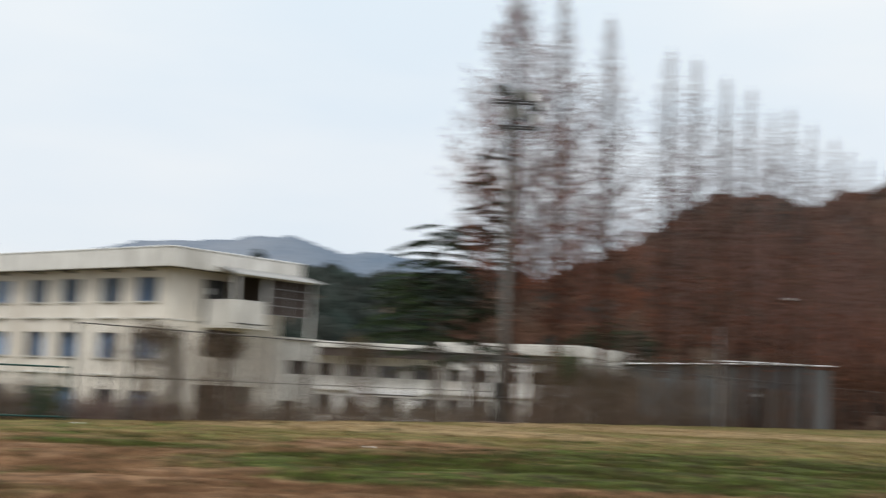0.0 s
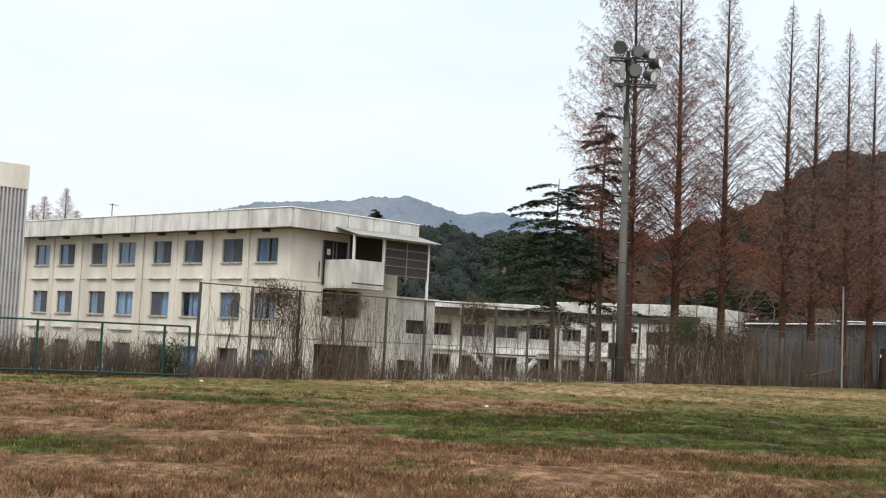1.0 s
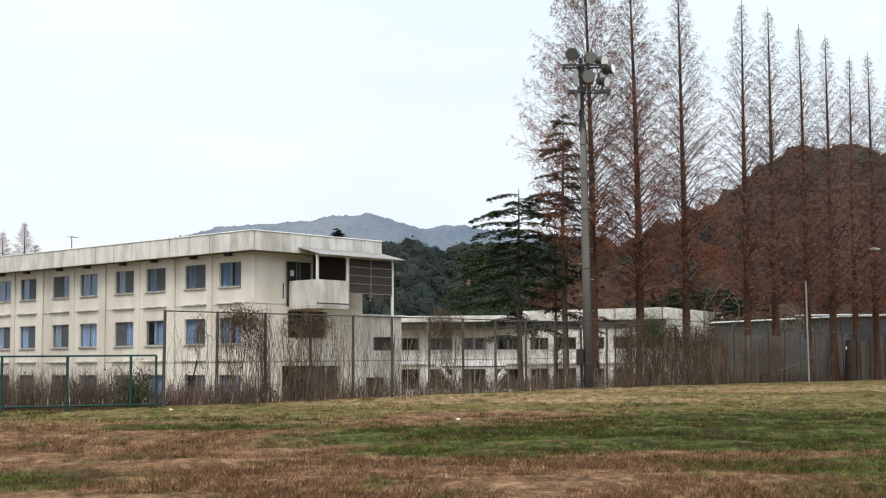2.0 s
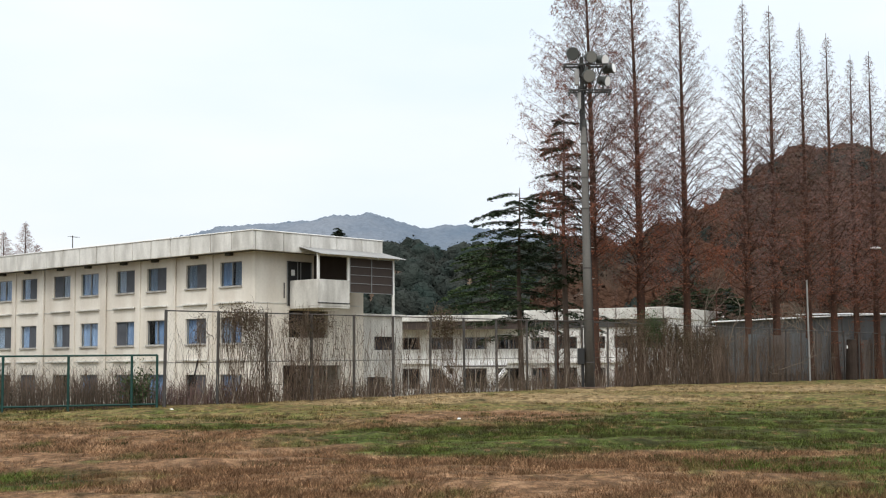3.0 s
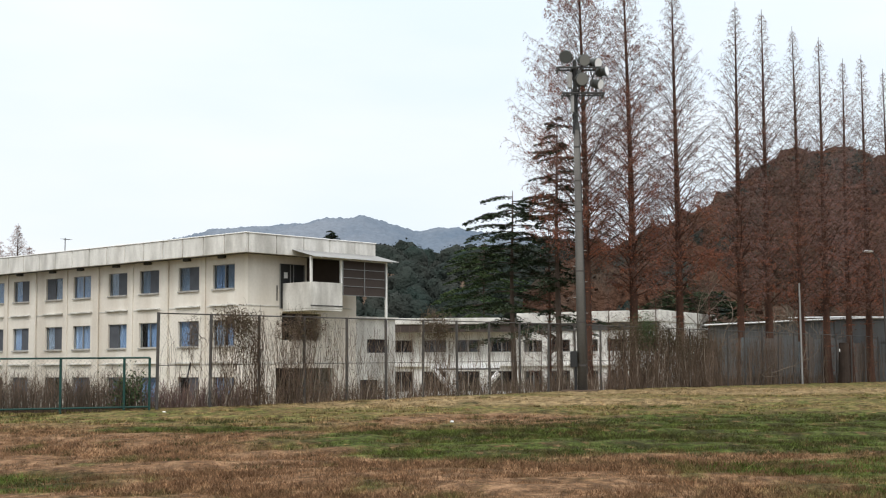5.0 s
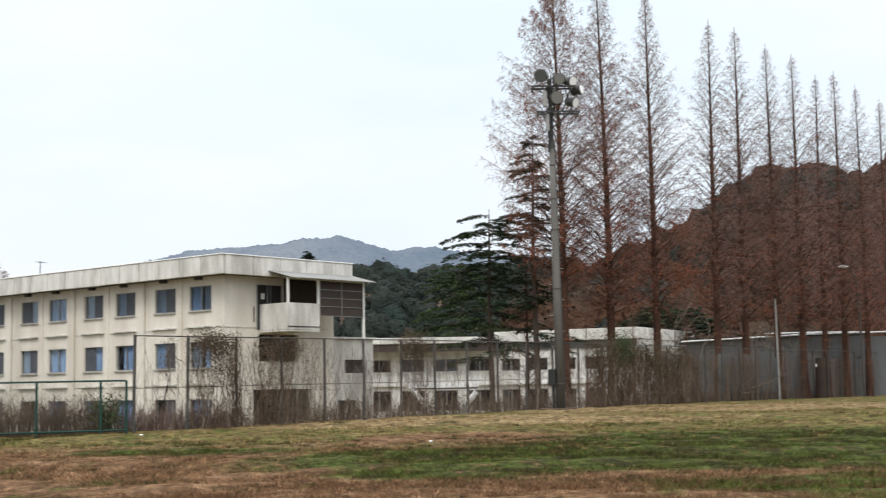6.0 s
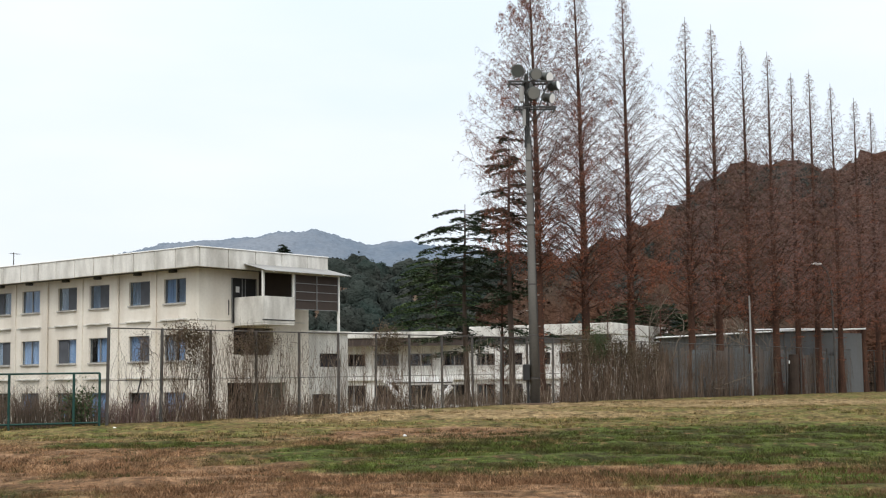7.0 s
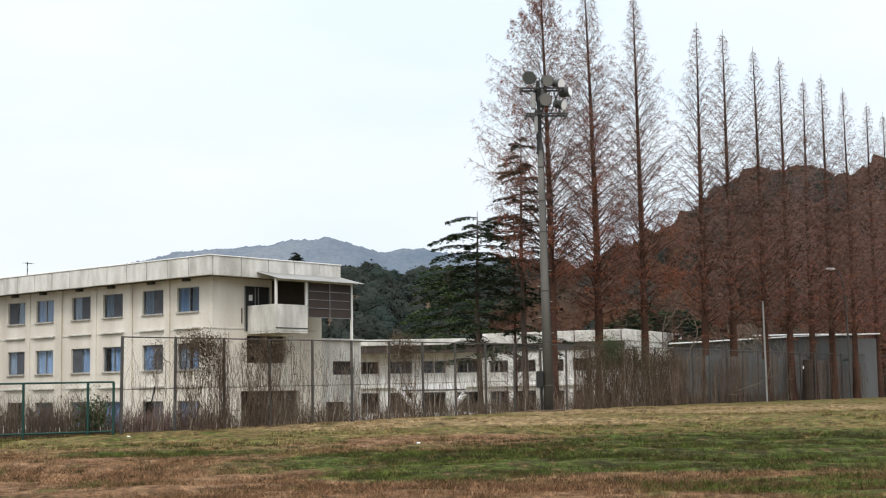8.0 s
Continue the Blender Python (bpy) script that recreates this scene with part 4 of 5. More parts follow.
def floodlight(x, y, z, yaw, tilt, r, glass):
    """A round bowl-shaped floodlight in its yoke."""
    m = Matrix.Translation((x, y, z)) @ Euler((radians(tilt), 0, radians(yaw))).to_matrix().to_4x4()
    prof = [(0.05, 0.34), (0.12, 0.33), (0.16, 0.24), (0.55 * r + 0.05, 0.15), (0.9 * r, 0.03), (r, -0.05), (r, -0.085), (0.94 * r, -0.085)]
    bm, n, last_ = bmesh.new(), 24, None
    for q, h in prof:
        ring = [bm.verts.new(m @ Vector((q * math.cos(2 * math.pi * i / n), h, q * math.sin(2 * math.pi * i / n)))) for i in range(n)]
        if last_:
            for i in range(n):
                bm.faces.new((last_[i], last_[(i + 1) % n], ring[(i + 1) % n], ring[i]))
        else:
            bm.faces.new(ring)
        last_ = ring
    lamp = part("floodlight", bm, LAMP_GREY, pole, "round grey floodlight bowl", smooth=True)
    bm = bmesh.new()
    bmesh.ops.create_cone(bm, cap_ends=True, segments=24, radius1=0.94 * r, radius2=0.9 * r, depth=0.03,
                          matrix=m @ Matrix.Translation((0, -0.07, 0)) @ Matrix.Rotation(math.pi / 2, 4, "X"))
    part("lens", bm, glass, lamp)
    for s in (-1, 1):
        a = m @ Vector((s * (r + 0.03), 0.05, 0))
        part("yoke_arm", rod(bmesh.new(), a, Vector((x + s * 0.1, y + 0.1, z - r - 0.08)), 0.018, sides=5), BRACKET, lamp)


floodlight(-0.45, -0.3, 11.82, -22, 14, 0.235, LAMP_GREY)
floodlight(0.17, -0.3, 11.70, 16, 18, 0.215, LAMP_GLASS)
floodlight(0.07, -0.42, 11.0, 12, 18, 0.235, LAMP_GLASS)
floodlight(0.64, -0.15, 11.62, 42, 12, 0.20, LAMP_WHITE)
floodlight(0.95, 0.05, 11.36, 58, -6, 0.18, LAMP_WHITE)
floodlight(0.73, 0.05, 10.90, 50, 14, 0.19, LAMP_WHITE)

# thin mast and curved street lamp beyond the fence
mast = thing("thin_mast", "thin leaning grey steel mast by the fence", "pole")
part("shaft", rod(bmesh.new(), (17.06, 66.8, field_z(17, 66.8) - 0.1), (17.03, 66.8, 5.55), 0.05, 0.04), STEEL, mast)
lamp2 = thing("street_lamp", "grey street lamp with a curved arm", "street lamp")
LX, LY = 23.42, 74.0
pts = [(LX, LY, field_z(LX, LY) - 0.1, 0.07), (LX - 0.1, LY, 6.0, 0.05), (LX - 0.17, LY, 6.8, 0.045), (LX - 0.32, LY, 7.3, 0.04), (LX - 0.6, LY, 7.6, 0.035)]
v, f = tubes([pts], 8)
soup("post", v, f, POST_GREY, lamp2, smooth=True)
bm = bmesh.new()
bmesh.ops.create_uvsphere(bm, u_segments=14, v_segments=8, radius=1.0, matrix=Matrix.Translation((LX - 0.85, LY, 7.66)) @ Matrix.Diagonal((0.30, 0.12, 0.07, 1)))
part("lamp_head", bm, LAMP_WHITE, lamp2, "pale lamp head", smooth=True)

# dark stump in front of the sheet-metal shed
bm = bmesh.new()
rod(bm, (20.0, 70.2, 0.5), (20.05, 70.2, 2.75), 0.30, 0.24, sides=12)
bmesh.ops.subdivide_edges(bm, edges=bm.edges, cuts=2, use_grid_fill=True)
for v in bm.verts:
    v.co += Vector((1, 0.4, 0.25)) * 0.09 * noise.noise(v.co * 3.0)
stump = finish("tree_stump", bm, ROT)
tagged(stump, "dark rotting tree stump at the fence", "tree stump")
part("tag", boxed(19.72, 19.77, 69.88, 69.90, 2.3, 2.45), PAPER, stump, "small white tag")

# ---- dawn redwoods ----


def redwood(name, h, seed, spread, power, cling, label, low=0.24, bow=0.0, count=170, dense=1.0, twig=TWIG, thick=1.0):
    """A slim conical tree in winter: straight trunk, climbing limbs, side boughs with hanging twigs, and rusty leaves."""
    rng = np.random.default_rng(seed)
    root = thing(name, label, "tree")

    def stem(z):
        return bow * (z / h) ** 2, 0.0

    trunk = []
    for k in range(19):
        t = k / 18
        r = 0.19 * (h / 18) * (1 - t) ** 0.95 + 0.010 + 0.10 * (h / 18) * math.exp(-t * 25)
        trunk.append((stem(h * t)[0] + 0.02 * math.sin(5 * t + seed), 0.03 * math.cos(2.5 * t + seed), h * t - 0.3 * (k == 0), r * rng.uniform(0.96, 1.05)))
    v, f = tubes([trunk], 10)
    soup("trunk", v, f, BARK, root, smooth=True)
    limbs, boughs, twigs, tips = [], [], [], []
    for k in range(count):
        # limbs start all the way up the trunk and climb to the crown's outline; the lowest are short and nearly level
        az = k * 2.39996 + rng.uniform(-0.4, 0.4)
        ts = low + (0.985 - low) * ((k + rng.uniform(-0.5, 0.5)) / count if k else 0.0)
        rise = 0.32 + 1.1 * ts ** 1.3 + rng.uniform(-0.15, 0.2)
        te, reach = ts, 0.0
        for turn in range(4):
            u = max(1 - te, 0.004)
            reach = spread * (min(u, 0.62) ** power * min(1.0, u / 0.24) ** 0.45 + 0.006)
            te = (te + min(ts + reach * rise / h, 0.998)) / 2
        reach *= rng.uniform(0.6, 1.0) * min(1.0, 0.5 + 3.2 * (ts - low))
        z0 = ts * h
        te = ts + reach * rise / h
        dx, dy = math.cos(az), math.sin(az)
        n, bend, limb = 8, rng.uniform(-0.35, 0.35), []
        r0 = (0.006 + 0.040 * (1 - te) * (h / 18)) * rng.uniform(0.75, 1.15)
        sx, sag = stem(z0)[0], rng.uniform(-0.35, 0.75)
        for i in range(n):
            q = i / (n - 1)
            g, w = reach * q, bend * reach * q * q
            zz = z0 + reach * rise * (q + sag * q * (1 - q)) + rng.normal(0, 0.045) * reach * q
            limb.append((sx + dx * g - dy * w, dy * g + dx * w, zz, r0 * (1 - 0.82 * q)))
        limbs.append(limb)
        L = np.array(limb)[:, :3]
        m = int((5 + 4.2 * reach) * dense)
        for j in range(m):
            # side boughs, which rise a little and droop at their ends
            q = 0.16 + 0.82 * (j + rng.uniform(0, 1)) / m
            i = min(int(q * (n - 1)), n - 2)
            c = q * (n - 1) - i
            p = L[i] * (1 - c) + L[i + 1] * c
            a = az + (1 if j % 2 else -1) * rng.uniform(0.4, 1.15)
            bl = (0.09 + 0.32 * reach * (1.12 - q)) * rng.uniform(0.6, 1.25)
            up, ex = rng.uniform(0.25, 0.9), np.array((math.cos(a), math.sin(a), 0))
            b = [p + ex * bl * u + np.array((0, 0, bl * (up * u - 0.55 * u * u))) + rng.normal(0, 0.02, 3) * (u > 0) for u in (0, 0.35, 0.7, 1.0)]
            boughs += [(b[0], b[2], 0.0068 * thick * (1.25 - 0.5 * te)), (b[1], b[3], 0.0052 * thick * (1.25 - 0.5 * te))]
            for u in range(int((3 + 9 * bl) * dense) + 1):
                qq = rng.uniform(0.15, 1.0) * 2.999
                e = b[int(qq)] + (b[int(qq) + 1] - b[int(qq)]) * (qq % 1)
                ta, tl = a + rng.uniform(-1.3, 1.3), rng.uniform(0.10, 0.30) * (0.7 + 0.25 * min(reach, 2))
                d = np.array((math.cos(ta) * 0.6, math.sin(ta) * 0.6, rng.uniform(-1.0, 0.55))) * tl
                twigs.append((e, e + d, 0.0038 * thick))
                tips.append((e, e + d, te, q))
            twigs.append((b[3], b[3] + np.array((ex[0] * 0.1, ex[1] * 0.1, -rng.uniform(0.05, 0.25))), 0.004))
            tips.append((b[3], b[3] + np.array((0, 0, -0.2)), te, q))
    v, f = tubes(limbs, 4)
    soup("limb_work", v, f, BARK, root, smooth=True)["kind"] = "stuff"
    v, f = cones([w[0] for w in boughs], [w[1] for w in boughs], [w[2] for w in boughs])
    soup("bough_work", v, f, twig, root)["kind"] = "stuff"
    v, f = cones([w[0] for w in twigs], [w[1] for w in twigs], [w[2] for w in twigs])
    soup("twig_work", v, f, twig, root)["kind"] = "stuff"
    # leaves cling in bunches, most of them to the lower and middle crown
    centres = []
    for e, d, te, q in tips:
        bunch = max(0.0, 0.30 + 1.7 * noise.noise(Vector(e) * 0.8 + Vector((seed * 3.1, 0, 0))))
        rate = min(1.6, cling + 3.6 * max(0.0, 0.60 - te) ** 1.2) * (0.2 + 1.5 * bunch) * (0.5 + 0.6 * q)
        for u in range(rng.poisson(rate * 3.1)):
            c = e + (d - e) * rng.uniform(0.1, 1.1)
            centres.append(c + rng.normal(0, 0.03, 3) - (0, 0, abs(rng.normal(0, 0.06))))
    # short rusty shoots along the trunk
    for i in range(2600):
        t = rng.uniform(0.04, 0.70)
        r, a = abs(rng.normal(0, 0.15)) + 0.11, rng.uniform(0, 6.283)
        z = t * h + 0.25 * math.sin(t * 90)
        centres.append(np.array((stem(z)[0] + math.cos(a) * r, math.sin(a) * r, z)))
    v, f = leaves(centres, 0.058, rng, aspect=0.5)
    soup("foliage", v, f, RUST_LEAF, root)["kind"] = "stuff"
    return root


RW_LABEL = "tall conical dawn redwood with sparse rust-brown winter foliage"
kinds = [redwood("dawn_redwood", 18.0, sd, sp, pw, cl, RW_LABEL, lo, bw, ct, de, TWIG, th) for sd, sp, pw, cl, lo, bw, ct, de, th in (
    (11, 7.0, 0.64, 0.66, 0.28, -0.26, 210, 1.0, 1.05), (12, 5.0, 0.74, 0.20, 0.22, -0.22, 210, 1.0, 1.05), (13, 4.9, 0.78, 0.12, 0.22, -0.06, 210, 1.0, 1.05),
    (14, 4.7, 0.68, 0.10, 0.20, 0.0, 180, 0.74, 1.55), (15, 4.6, 0.66, 0.07, 0.20, 0.05, 180, 0.74, 1.55),
    (17, 4.6, 0.68, 0.12, 0.20, 0.0, 110, 0.6, 1.5))]
# bearing, distance and the rise of the top over the eye for each tree of the row
ROW = [(0.1035, 56.5, 0.318), (0.1362, 58.5, 0.304), (0.1688, 61.0, 0.2885), (0.2130, 64.5, 0.2664), (0.2325, 66.5, 0.2608), (0.2555, 68.5, 0.2485), (0.274, 70.5, 0.2387),
       (0.290, 73.0, 0.2246), (0.304, 75.0, 0.2254), (0.3205, 77.0, 0.2169), (0.337, 80.0, 0.2042), (0.348, 82.0, 0.1982), (0.363, 85.0, 0.190), (0.38, 88.0, 0.185)]
BACK = [(0.0755, 60.0, 0.108), (0.118, 86.0, 0.14), (0.152, 88.0, 0.15), (0.19, 90.0, 0.175), (0.222, 92.0, 0.185), (0.264, 94.0, 0.19), (0.297, 96.0, 0.19), (0.328, 98.0, 0.18)]
for i, (bear, dist, rise) in enumerate(ROW + BACK):
    x = bear * dist
    z = float(ground_z(x, dist))
    s = (rise * dist + EYE_Z - z) / 18.0
    m = Matrix.Translation((x, dist, z)) @ Matrix.Rotation(i * 1.7 if i > 2 else 0.0, 4, "Z") @ Matrix.Diagonal((s * (0.92 + 0.16 * ((i * 37) % 10) / 10), s, s, 1))
    if i < 3:
        kinds[i].matrix_world = m
        tagged(kinds[i], group="row of dawn redwoods")
    else:
        src = kinds[3 + i % 2] if i < len(ROW) else kinds[5]
        if i < 5 or i == len(ROW):
            src.matrix_world = m
            tagged(src, group="row of dawn redwoods")
        else:
            copy_thing(src, m)
# bare redwood tops beyond the dormitory
far_tree = redwood("dawn_redwood", 18.0, 16, 4.4, 0.62, 0.0, "bare pale pinkish redwood top beyond the dormitory", 0.3, 0.0, 180, 0.95, PALE_TWIG, 3.0)
far_tree.matrix_world = Matrix.Translation((-0.3063 * 152, 152.0, -1.35)) @ Matrix.Diagonal((1.5, 1.5, 1.06, 1))
for bear, dist, h, turn in ((-0.3217, 150.0, 17.9, 1.0), (-0.2975, 156.0, 17.0, 2.1), (-0.3295, 149.0, 16.8, 3.0)):
    copy_thing(far_tree, Matrix.Translation((bear * dist, dist, -1.35)) @ Matrix.Rotation(turn, 4, "Z") @ Matrix.Diagonal((1.0, 1.0, h / 19.1, 1)))


# ---- dark cedars ----
def cedar(x, y, top, seed, spread, low, label, leaf_mat=CEDAR_LEAF, power=0.6, gap=0.5, fill=60, needle=0.15):
    """A conifer with flat, level tiers of dark needles and gaps between the tiers."""
    rng = np.random.default_rng(seed)
    z = float(ground_z(x, y))
    h = top - z
    root = thing("cedar", label, "tree", Matrix.Translation((x, y, z)))
    v, f = tubes([[(0.04 * math.sin(k), 0, h * 0.97 * k / 8 - 0.2 * (k == 0), 0.15 * (1 - k / 8) ** 0.8 + 0.012) for k in range(9)]], 8)
    soup("trunk", v, f, BARK_GREY, root, smooth=True)
    limbs, pts = [], []
    tiers = int(h * (1 - low) / gap)
    for k in range(tiers):
        t = low + (0.98 - low) * (k + rng.uniform(-0.25, 0.25)) / tiers
        for j in range(6):
            if rng.random() < (0.2 if t * h > 6.0 else 0.62):
                continue
            az = j * 1.047 + k * 0.8 + rng.uniform(-0.3, 0.3)
            reach = spread * ((1 - t) ** power + 0.06) * rng.uniform(0.5, 1.15)
            dx, dy, z0 = math.cos(az), math.sin(az), t * h + rng.normal(0, 0.06 + 0.25 * gap)
            tilt = rng.uniform(0.0, 0.2)
            limb = [(dx * reach * q, dy * reach * q, z0 + reach * (tilt * q - 0.24 * q * q), 0.032 * (1 - 0.85 * q)) for q in (0, 0.25, 0.5, 0.75, 1)]
            limbs.append(limb)
            for i in range(int(15 + fill * reach)):
                q = rng.uniform(0.2, 1.0)
                side = rng.normal(0, 0.15 * reach * (1.15 - q) + 0.04)
                s = reach * q
                pts.append((dx * s - dy * side, dy * s + dx * side, z0 + reach * (tilt * q - 0.24 * q * q) - abs(side) * 0.25 + rng.normal(0, 0.03)))
    v, f = tubes(limbs, 4)
    soup("limb_work", v, f, BARK_GREY, root)["kind"] = "stuff"
    v, f = leaves(np.array(pts), needle, rng, flat=0.8, aspect=0.35)
    soup("needles", v, f, leaf_mat, root)["kind"] = "stuff"
    return root


cedar(0.082 * 58.0, 58.0, 12.4, 21, 3.4, 0.33, "slender dark cedar with level tiers of needles", gap=0.46, fill=120, needle=0.165)
cedar(0.0495 * 62.0, 62.0, 9.8, 22, 3.3, 0.36, "spreading dark cedar with drooping tiers", power=0.2, gap=0.58, fill=175, needle=0.17)
cedar(0.029 * 124.0, 124.0, 13.7, 23, 7.4, 0.36, "broad dense green conifer", CEDAR_GREEN, power=0.5, gap=0.55, fill=90, needle=0.26)
cedar(-0.0802 * 140.0, 140.0, 15.9, 24, 1.7, 0.86, "rounded dark pine top showing over the dormitory roof", power=0.3, gap=0.16, fill=160)
for bear, dist, top, seed in ((0.160, 118.0, 8.8, 25), (0.178, 122.0, 9.6, 26), (0.196, 118.0, 8.6, 27), (0.213, 124.0, 8.2, 28), (0.148, 126.0, 8.0, 29)):
    cedar(bear * dist, dist, top, seed, 3.4, 0.12, "dense dark evergreen behind the white block", power=0.4, gap=0.45, fill=75, needle=0.3)


# ---- bare broad-leaved trees among the redwoods ----
def bare_tree(x, y, top, seed, label, bias=0.5):
    """A leafless tree: forked pale limbs that spread and rise, down to thin twigs."""
    rng = np.random.default_rng(seed)
    z = float(ground_z(x, y))
    root = thing("bare_tree", label, "tree", Matrix.Translation((x, y, z)))
    paths = []

    def grow(p, d, length, r, depth):
        path = [(*p, r)]
        for i in range(4):
            d = d + rng.normal(0, 0.16, 3) + (0, 0, 0.05)
            d = d / np.linalg.norm(d)
            p = p + d * length / 4
            path.append((*p, r * (1 - 0.13 * (i + 1))))
            if depth < 4 and i > 0:
                side = np.cross(d, rng.normal(size=3))
                e = d * 0.75 + side / np.linalg.norm(side) * rng.uniform(0.5, 0.9)
                grow(p, e / np.linalg.norm(e), length * rng.uniform(0.5, 0.75), r * 0.55, depth + 1)
        paths.append(path)

    h = top - z
    for k in range(3):
        grow(np.array((0.0, 0.0, -0.1)), np.array((bias + rng.normal(0, 0.25), rng.normal(0, 0.25), 1.0)), h * 0.6, 0.075, 1)
    v, f = tubes(paths, 5)
    soup("limb_work", v, f, PALE_BARK, root, smooth=True)["kind"] = "stuff"
    return root


bare_tree(10.2, 68.0, 5.8, 61, "leafless tree with pale spreading limbs", 0.75)
bare_tree(15.8, 72.0, 5.6, 62, "leafless tree with pale spreading limbs", 0.5)
bare_tree(20.3, 75.0, 6.0, 63, "leafless tree with pale spreading limbs", -0.3)


# ---- dead vines on the fence ----
def along_fence(s):
    """A place and the direction of the fence, s metres from its near end."""
    for (ax_, ay_), (bx_, by_) in zip(FENCE[1:], FENCE[2:]):
        n = math.hypot(bx_ - ax_, by_ - ay_)
        if s <= n:
            return ax_ + (bx_ - ax_) * s / n, ay_ + (by_ - ay_) * s / n, (bx_ - ax_) / n, (by_ - ay_) / n
        s -= n
    return bx_, by_, (bx_ - ax_) / n, (by_ - ay_) / n


def vine_tangle(name, s0, s1, count, mat, label, seed, top=FH, thin=0.0065, wander=0.22):
    """Climbing stems that twist over the wire mesh, fork and hang back down."""
    rng = np.random.default_rng(seed)
    paths = []
    for k in range(count):
        s = rng.uniform(s0, s1)
        h = top * rng.uniform(0.75, 1.04) if rng.random() < 0.55 else top * rng.uniform(0.25, 0.9)
        h *= 0.96 + 0.16 * noise.noise(Vector((s * 0.9, seed, 0))) + 0.08 * noise.noise(Vector((s * 3.1, seed, 5)))
        n, w = 13, rng.normal(0, wander)
        off, path, ph = rng.uniform(-0.14, 0.14), [], rng.uniform(0, 6.28, 3)
        foot = 0.0 if rng.random() < 0.6 else rng.uniform(0.1, 0.8)
        amp, step = rng.uniform(0.02, 0.11), 0.0
        for i in range(n):
            q = i / (n - 1)
            step += rng.normal(0, 0.022)
            x, y, dx, dy = along_fence(max(s + w * q + step + amp * math.sin(q * 7 + ph[0]) + 0.35 * amp * math.sin(q * 19 + ph[1]), 0))
            g = field_z(x, y)
            z = g + h * (1 - q * (1 - foot)) + 0.05 * math.sin(q * 11 + ph[2])
            path.append((x - dy * off, y + dx * off, max(z, g), thin * (0.55 + 0.5 * q) * rng.uniform(0.6, 1.3)))
        paths.append(path)
        if rng.random() < 0.7:
            # a fork that leaves the stem and hangs
            i0 = rng.integers(2, 8)
            x, y, z, r = path[i0]
            d = rng.choice((-1, 1)) * rng.uniform(0.08, 0.3)
            fx, fy = along_fence(s)[2:]
            paths.append([(x, y, z, r * 0.7)] + [(x + fx * d * u, y + fy * d * u, max(z + 0.25 * u - 0.55 * u * u * rng.uniform(0.4, 1.6), field_z(x, y)), r * 0.55) for u in (0.3, 0.6, 0.85, 1.0)])
    v, f = tubes(paths, 3)
    tagged(soup(name, v, f, mat), label, "vines", kind="stuff")


def leaf_clump(name, s, h, w, d, n, mat, label, seed, size=0.042):
    rng = np.random.default_rng(seed)
    x, y, dx, dy = along_fence(s)
    n = int(n * 1.5)
    c = np.clip(rng.normal(size=(n, 3)), -1.7, 1.7) * (w, 0.16, d)
    c *= (1 + 0.35 * np.sin(c[:, :1] * 9))
    z0 = field_z(x, y) + h
    p = np.stack([x + c[:, 0] * dx - c[:, 1] * dy, y + c[:, 0] * dy + c[:, 1] * dx, z0 + c[:, 2] - 0.15 * np.abs(c[:, 0])], 1)
    v, f = leaves(p, size, rng, aspect=0.7)
    tagged(soup(name, v, f, mat), label, "vines", kind="stuff")


def vine_heap(s, h, w, d, n, label, seed, mat=VINE, thin=0.0048):
    """A heap of short curling stems on the wire."""
    rng = np.random.default_rng(seed)
    paths = []
    for k in range(n):
        u, e = np.clip(rng.normal(0, 1, 2), -1.8, 1.8)
        x, y, dx, dy = along_fence(max(s + u * w, 0.05))
        p = np.array((x, y, field_z(x, y) + h + e * d * (1.1 - 0.3 * abs(u))))
        way = rng.normal(size=3) * (1, 1, 0.9)
        way /= np.linalg.norm(way)
        turn, path = rng.normal(0, 0.7, 3), []
        for i in range(7):
            path.append((*p, thin * (1.2 - 0.12 * i)))
            way = way + np.cross(turn, way) * 0.45 + (0, 0, -0.10)
            way /= np.linalg.norm(way)
            p = p + np.array((way[0] * 0.8, way[1] * 0.8, way[2])) * 0.075
        paths.append(path)
    v, f = tubes(paths, 3)
    tagged(soup("vine_heap", v, f, mat), label, "vines", kind="stuff")


vine_heap(2.75, 2.25, 0.42, 0.16, 330, "heap of curling dead vines on the fence top", 71)
vine_heap(3.05, 1.85, 0.28, 0.34, 200, "curling dead vines hanging from the fence top", 72)
vine_heap(5.3, 2.1, 0.55, 0.20, 340, "heap of curling dead vines on the fence top", 73)
vine_heap(11.5, 2.2, 0.36, 0.28, 260, "heap of curling dead vines on the fence top", 74)
vine_heap(24.3, 2.0, 0.8, 0.35, 420, "heap of curling dead vines on the fence top", 75)
vine_heap(27.8, 2.0, 1.2, 0.35, 420, "heap of curling dead vines on the fence top", 76)
vine_heap(1.2, 1.9, 0.14, 0.30, 60, "few curling dead vines on the fence", 77)
VL = "tangle of leafless brown vines hanging over the fence"
vine_tangle("dead_vines", 0.3, 2.0, 26, VINE, VL, 31)
vine_tangle("dead_vines", 2.0, 4.6, 175, VINE, VL, 36)
vine_tangle("dead_vines", 3.5, 3.75, 26, VINE, VL, 46, thin=0.008, wander=0.05)
vine_tangle("dead_vines", 4.6, 6.8, 150, VINE, VL, 37)
vine_tangle("dead_vines", 6.5, 11.0, 100, VINE, VL, 32)
vine_tangle("dead_vines", 11.0, 12.4, 90, VINE, VL, 38)
vine_tangle("dead_vines", 12.0, 23.0, 160, VINE, VL, 40)
vine_tangle("dead_vines", 22.6, 31.5, 1150, VINE, VL, 33, thin=0.009, wander=0.5)
